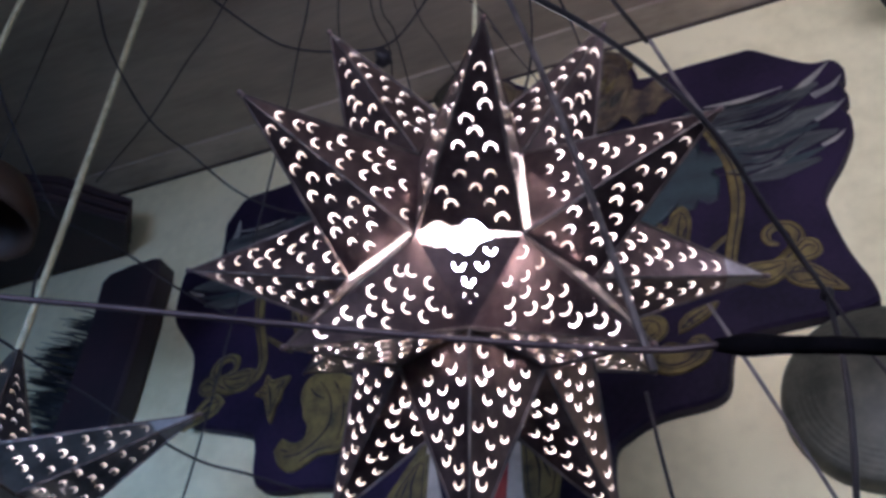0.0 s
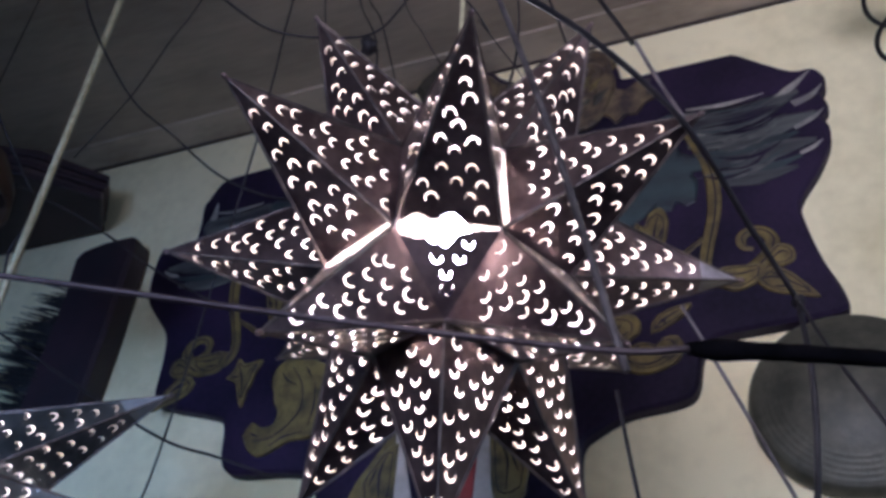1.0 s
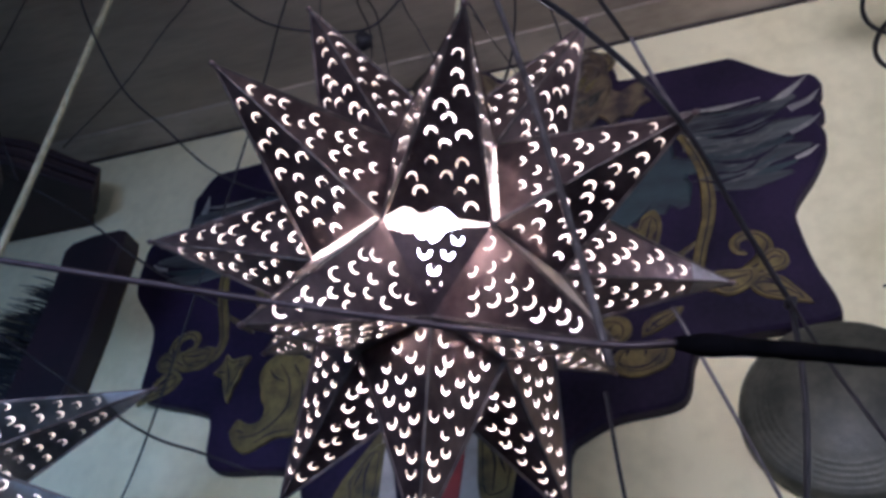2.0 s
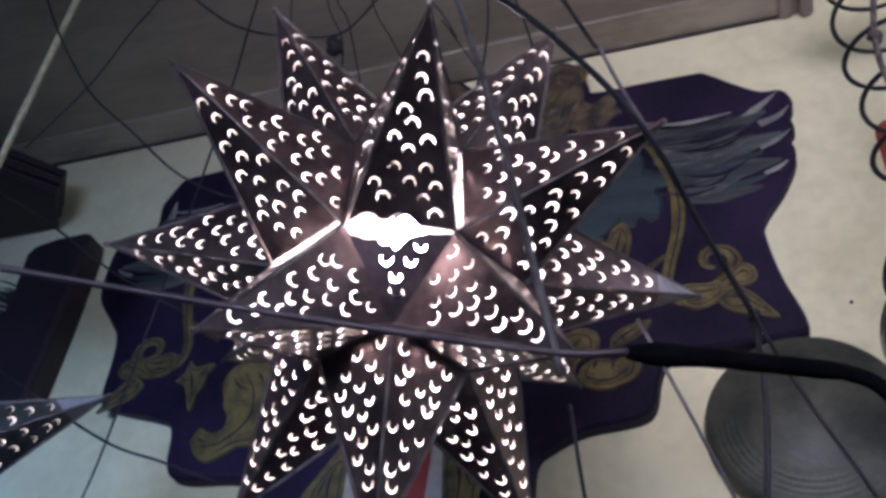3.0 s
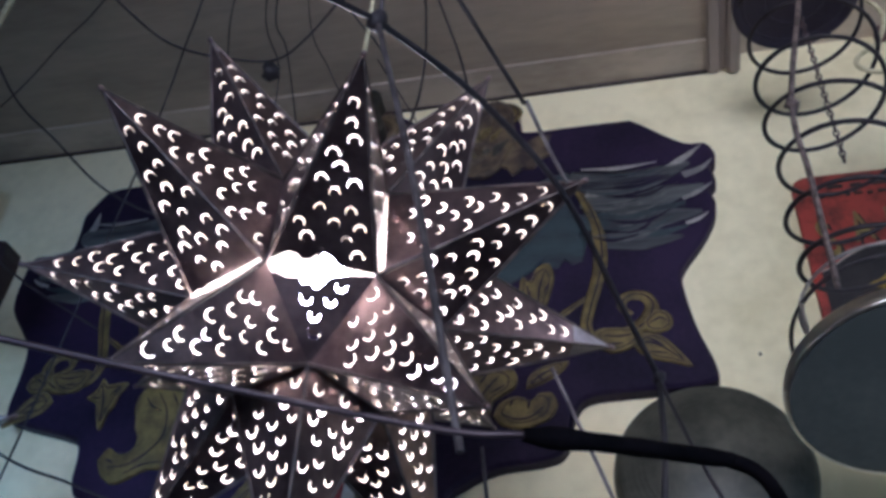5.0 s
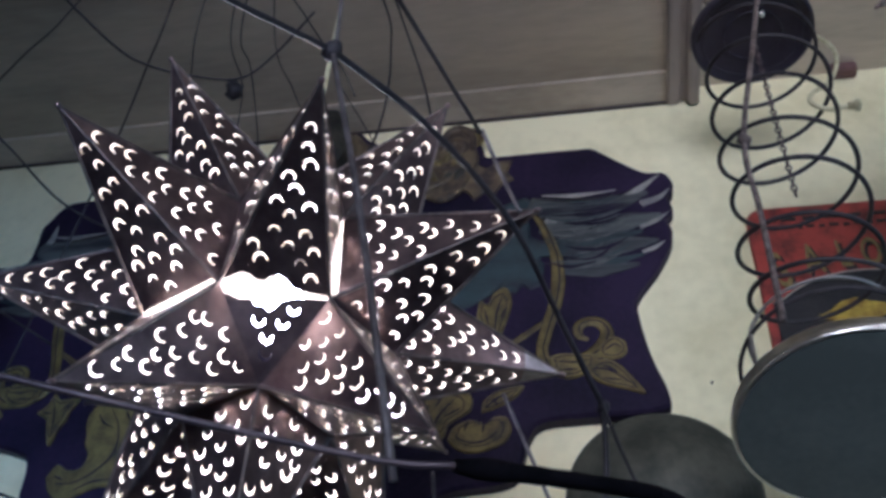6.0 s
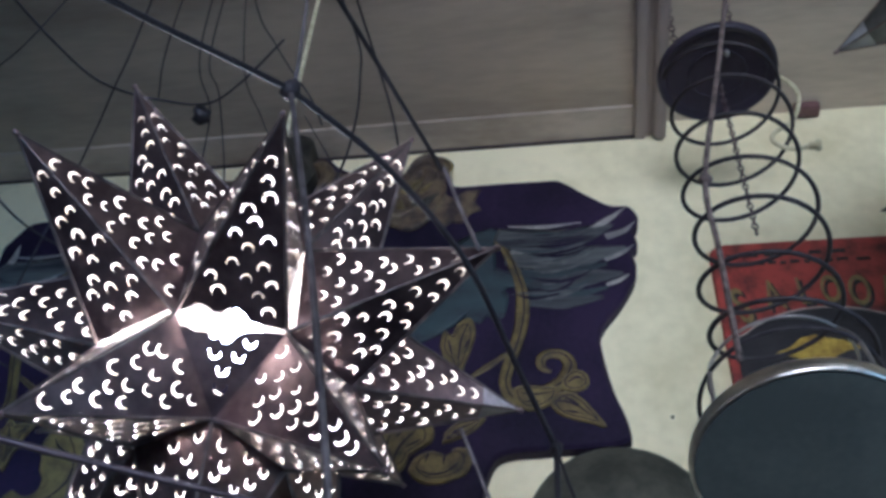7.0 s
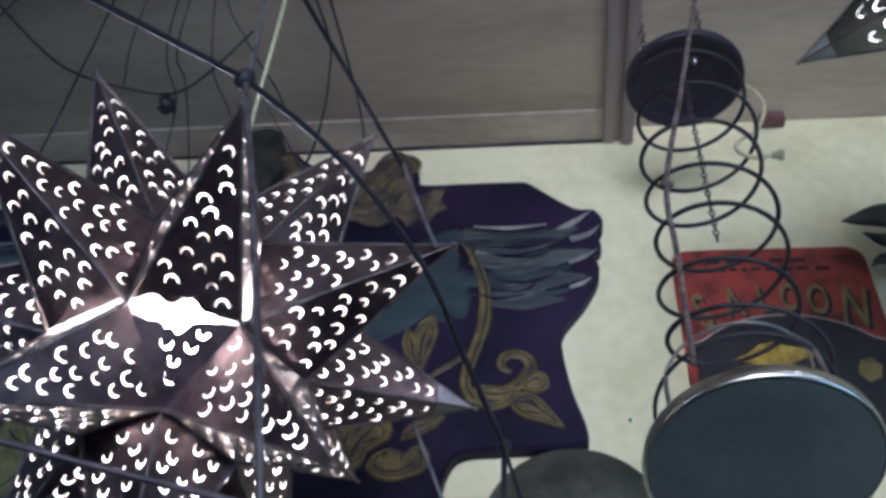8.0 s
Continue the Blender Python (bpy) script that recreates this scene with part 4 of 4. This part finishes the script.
for x, w in ((0.335, 0.02), (0.365, 0.028), (0.405, 0.02), (0.44, 0.03), (0.485, 0.022), (0.52, 0.03)):
    wpart("text_bar", box(bmesh.new(), (x, SY - 0.002, 2.843), (x + w, SY + 0.0005, 2.851)), BLACK_TIN, sign, smooth=False)
wpart("emblem", plate(bmesh.new(), [(0.583, 2.585), (0.592, 2.612), (0.612, 2.618), (0.626, 2.6), (0.618, 2.575), (0.598, 2.567)], SY - 0.004, SY, 0.001), YELLOW, sign, "ochre painted emblem", False)

# ---- spring with pan and drum ----
AX, AY = 0.323, 1.07
hang = thing("spring_lamp", "black coil spring hung between a dark pan and a chrome-rimmed drum", "hanging spring", (AX, AY, CEIL_Z))
Z_PAN, Z_DRUM = 3.019, 2.24
up = Matrix.Translation((AX, AY, 0))
wpart("pan", lathe(bmesh.new(), [(0, Z_PAN + 0.004), (0.09, Z_PAN + 0.002), (0.098, Z_PAN), (0.104, Z_PAN - 0.005), (0.108, Z_PAN - 0.003), (0.109, Z_PAN + 0.009), (0.105, Z_PAN + 0.011), (0.1, Z_PAN + 0.008), (0, Z_PAN + 0.008)], 56, Matrix.Translation((AX, AY, 0)) @ Matrix.Diagonal((0.965, 0.965, 1, 1))), PAN_TIN, hang, "dark round pan seen from below")
turns, n = 6.83, 7 * 40
pts = []
for k in range(n + 1):
    t = k / n
    a = 2 * math.pi * turns * t + 0.8 - 1.2 * math.pi
    r = 0.095 + 0.03 * max(0, (t - 0.86) / 0.14) ** 1.5
    pts.append((AX + r * math.cos(a) + 0.004 * math.sin(a * 0.37), AY + r * math.sin(a), 3.005 - t * 0.649 + 0.006 * math.sin(a * 0.6)))
wpart("coil", tube(bmesh.new(), pts, 0.0036, 8), WIRE, hang)
DR = 0.145
tilt = Matrix.Translation((AX, AY, Z_DRUM)) @ Matrix.Rotation(radians(-15), 4, "X")
wpart("drum_skin", lathe(bmesh.new(), [(0, -0.001), (0.08, -0.0008), (DR - 0.008, -0.0004), (DR - 0.003, -0.0002), (DR - 0.002, 0), (DR - 0.002, 0.004), (0, 0.003)], 72, tilt), DRUM_SKIN, hang, "grey stretched drum skin")
wpart("drum_rim", lathe(bmesh.new(), [(DR - 0.002, -0.001), (DR + 0.001, -0.001), (DR + 0.003, 0.002), (DR + 0.003, 0.012), (DR + 0.001, 0.014), (DR + 0.001, 0.021), (DR - 0.001, 0.024), (DR - 0.006, 0.022), (DR - 0.006, 0.006), (DR - 0.002, 0.005), (DR - 0.002, -0.001)], 72, tilt), CHROME, hang, "worn chrome rim")
for z, r, thick, mt, words in ((0.114, 0.12, 0.003, WIRE, "black wire hoop"), (0.165, 0.1, 0.0022, SEAM, "thin metal hoop")):
    wpart("hoop", tube(bmesh.new(), [tilt @ Vector((r * math.cos(a), r * math.sin(a), z)) for a in [2 * math.pi * k / 48 for k in range(48)]], thick, 8, True), mt, hang, words)
# raised rings and a bright screw under the pan
for r in (0.05, 0.086):
    wpart("pan_ring", tube(bmesh.new(), [(AX + r * math.cos(a), AY + r * math.sin(a), Z_PAN + 0.002) for a in [2 * math.pi * k / 48 for k in range(48)]], 0.0016, 6, True), PAN_TIN, hang)
wpart("screw", lathe(bmesh.new(), [(0, -0.008), (0.004, -0.007), (0.0055, -0.003), (0.0055, 0.004), (0, 0.004)], 12, Matrix.Translation((AX + 0.012, AY - 0.045, Z_PAN))), CHROME, hang, "bright screw head")
for a in (1.2, 3.6, 5.4):
    wpart("post", rod([tilt @ Vector((0.126 * math.cos(a), 0.126 * math.sin(a), 0.02)), tilt @ Vector((0.12 * math.cos(a), 0.12 * math.sin(a), 0.114)), tilt @ Vector((0.1 * math.cos(a), 0.1 * math.sin(a), 0.165))], 0.003, 8), SEAM, hang)


RUST_CHAIN = noise_mat("brown_rusty_chain", (0.06, 0.045, 0.045), (0.14, 0.1, 0.1), 40, 0.6, 0.5)


def chain(x, y, z0, z1, parent, size=0.011):
    k, z = 0, z0
    while z > z1:
        pts = []
        for i in range(10):
            a = 2 * math.pi * i / 10
            u, w = 0.36 * size * math.cos(a), 0.62 * size * math.sin(a)
            pts.append((x + (u if k % 2 else 0), y + (0 if k % 2 else u), z + w))
        wpart("chain_link", tube(bmesh.new(), pts, 0.0014, 5, True), RUST_CHAIN, parent)
        z -= size * 0.98
        k += 1


chain(AX, AY, Z_PAN, Z_DRUM + 0.39, hang)
for dx in (-0.06, 0.05):
    chain(AX + dx, AY + 0.01, CEIL_R, Z_PAN + 0.03, hang, 0.016)
RED_WOOD = noise_mat("dull_red_wood", (0.1, 0.05, 0.045), (0.17, 0.09, 0.08), 10, 0.6)
BOWL = noise_mat("brown_bowl_wood", (0.035, 0.02, 0.014), (0.075, 0.042, 0.026), 8, 0.5, bump=0.2)
TWINE = noise_mat("brown_twine", (0.05, 0.037, 0.033), (0.15, 0.115, 0.1), 90, 0.85, bump=0.6)
twine = thing("twine", "knotted brown twine hanging beside the coil spring", "string", (0.2, 0.83, CEIL_R))
wpart("strand", rod([(0.372, 0.83, CEIL_R), (0.302, 0.83, 2.908), (0.258, 0.83, 2.70), (0.215, 0.83, 2.502), (0.214, 0.83, 2.382), (0.212, 0.83, 2.225)], 0.0036, 8), TWINE, twine)
bm = bmesh.new()
bmesh.ops.create_icosphere(bm, subdivisions=2, radius=0.0095)
for v in bm.verts:
    v.co = Vector((0.215, 0.83, 2.50)) + v.co * rk.uniform(0.7, 1.2)
wpart("knot", bm, TWINE, twine)
wire_tail = thing("loose_cord", "short yellowed cord with a plug end beside the pan", "cord", (0.42, 1.1, 3.0))
wpart("cord", rod([(0.425, 1.10, 3.05), (0.452, 1.10, 3.012), (0.457, 1.10, 2.97), (0.436, 1.10, 2.915), (0.40, 1.10, 2.885), (0.395, 1.10, 2.86), (0.42, 1.10, 2.842), (0.447, 1.10, 2.846)], 0.004, 8), CORD, wire_tail)
wpart("plug", lathe(bmesh.new(), [(0, 0), (0.006, 0.001), (0.007, 0.012), (0.01, 0.014), (0.01, 0.02), (0, 0.021)], 12, Matrix.Translation((0.447, 1.10, 2.846)) @ Matrix.Rotation(radians(90), 4, "Y")), CORD, wire_tail)
bm = box(bmesh.new(), (0.536, WALL_Y - 0.03, CEIL_R - 0.026), (0.588, WALL_Y - 0.001, CEIL_R - 0.001), 0.003)
structure("trim_block", bm, RED_WOOD, "small red-brown wooden block under the ceiling", "trim")

# ---- ornament at the far right ----
orn = thing("carved_ornament", "grey-green carved leaf ornament fixed to the wall", "ornament", (0.75, WALL_Y, 2.95))
LEAFY = noise_mat("brown_green_paint", (0.022, 0.021, 0.015), (0.075, 0.068, 0.046), 20, 0.6, bump=0.5)
for pts, w in (([(0.617, 2.897), (0.65, 2.903), (0.70, 2.91), (0.80, 2.90)], (0.001, 0.014, 0.026, 0.026)), ([(0.65, 2.868), (0.68, 2.848), (0.72, 2.84), (0.78, 2.82)], (0.002, 0.014, 0.02, 0.018)), ([(0.645, 2.785), (0.67, 2.80), (0.72, 2.79), (0.76, 2.77)], (0.002, 0.014, 0.022, 0.016))):
    P = curve_points([(x, 0, z) for x, z in pts], 8)
    bm = tube(bmesh.new(), P, [float(v) for v in np.interp([3 * i / (len(P) - 1) for i in range(len(P))], range(4), w)], 10)
    for v in bm.verts:
        v.co.y = 1.32 + v.co.y * 0.7
    wpart("carved_leaf", bm, LEAFY, orn)
wpart("stem", rod([(0.74, WALL_Y, 2.95), (0.74, 1.32, 2.95)], 0.01), LEAFY, orn)

# ---- things on the wall at the left ----
br = thing("bristle_brush", "long dark wooden brush with stiff black bristles on the wall", "brush", (-1.40, WALL_Y, 2.65))
bm = plate(bmesh.new(), [(-1.489, 2.40), (-1.33, 2.42), (-1.318, 2.64), (-1.312, 2.86), (-1.318, 2.893), (-1.335, 2.90), (-1.40, 2.897), (-1.455, 2.885), (-1.475, 2.86), (-1.47, 2.75)], 1.312, WALL_Y - 0.004, 0.008)
wpart("back", bm, DARK_RED_WOOD, br, "dark reddish wooden back", False)
bm = bmesh.new()
for k in range(260):
    u = rk.random()
    z = 2.44 + 0.34 * u + rk.uniform(-0.01, 0.01)
    x = -1.472 - rk.uniform(0, 0.02)
    reach = 0.05 + 0.1 * math.sin(math.pi * min(1, u * 1.05)) + rk.uniform(-0.02, 0.015)
    y = rk.uniform(1.315, 1.37)
    p = Vector((x + 0.03, y, z - 0.02))
    q = Vector((x - reach, y + rk.uniform(-0.02, 0.02), z + reach * rk.uniform(0.15, 0.4)))
    tube(bm, [p, (p + q) / 2 + Vector((0, 0, 0.004)), q], [0.0028, 0.0022, 0.0006], 4)
o = wpart("bristles", bm, BRISTLE, br, "stiff black bristles")
tagged(o, kind="stuff")

ledge = thing("wooden_ledge", "dark stacked wooden ledge fixed high on the wall", "shelf", (-1.6, WALL_Y, 2.99))
for k, grow in enumerate((0.0, -0.012, -0.004, -0.018, -0.01, -0.028)):
    bm = bmesh.new()
    z = 2.985 + 0.017 * k
    quad = [(-1.48 + grow, 1.374), (-1.40 + grow, 1.262 - grow), (-1.53, 1.13 - grow), (-1.70, 1.04 - grow), (-2.0, 1.0), (-2.0, 1.374)]
    lo = [bm.verts.new((x, min(y, WALL_Y - 0.001), z)) for x, y in quad]
    hi = [bm.verts.new((x, min(y, WALL_Y - 0.001), z + 0.0165)) for x, y in quad]
    bm.faces.new(lo[::-1])
    bm.faces.new(hi)
    for i in range(6):
        j = (i + 1) % 6
        bm.faces.new((lo[i], lo[j], hi[j], hi[i]))
    bmesh.ops.bevel(bm, geom=list(bm.edges), offset=0.003, segments=1, affect="EDGES")
    wpart("board", bm, LEDGE_WOOD if k % 2 else DARK_RED_WOOD, ledge, smooth=False)

cord4 = thing("lamp_cord", "pale lamp cord hanging from the ceiling near the ledge", "cord", (-0.985, 0.565, CEIL_Z))
wpart("cord", rod([(-0.985, 0.565, CEIL_Z), (-0.984, 0.566, 2.8), (-0.985, 0.565, 2.35)], 0.005, 8), CORD, cord4)
bowl = thing("hanging_bowl", "dark brown wooden bowl hung upside down on a wire", "bowl", (-1.19, 0.77, 2.66))
wpart("shell", lathe(bmesh.new(), [(0, 0.06), (0.03, 0.056), (0.07, 0.03), (0.095, -0.02), (0.1, -0.06), (0.094, -0.06), (0.088, -0.02), (0.065, 0.022), (0, 0.05)], 32, Matrix.Translation((-1.19, 0.77, 2.60))), BOWL, bowl)
wpart("hanging_wire", rod([(-1.19, 0.77, 2.655), (-1.19, 0.77, CEIL_Z)], 0.0015, 6), WIRE, bowl)

nail = thing("wall_nail", "small dark nail head in the plaster wall", "nail", (0.197, WALL_Y, 2.504))
wpart("head", lathe(bmesh.new(), [(0, 0.004), (0.0022, 0.0035), (0.0026, 0.001), (0.001, -0.01), (0, -0.01)], 12, Matrix.Translation((0.197, WALL_Y, 2.504)) @ face_wall), BLACK_TIN, nail)
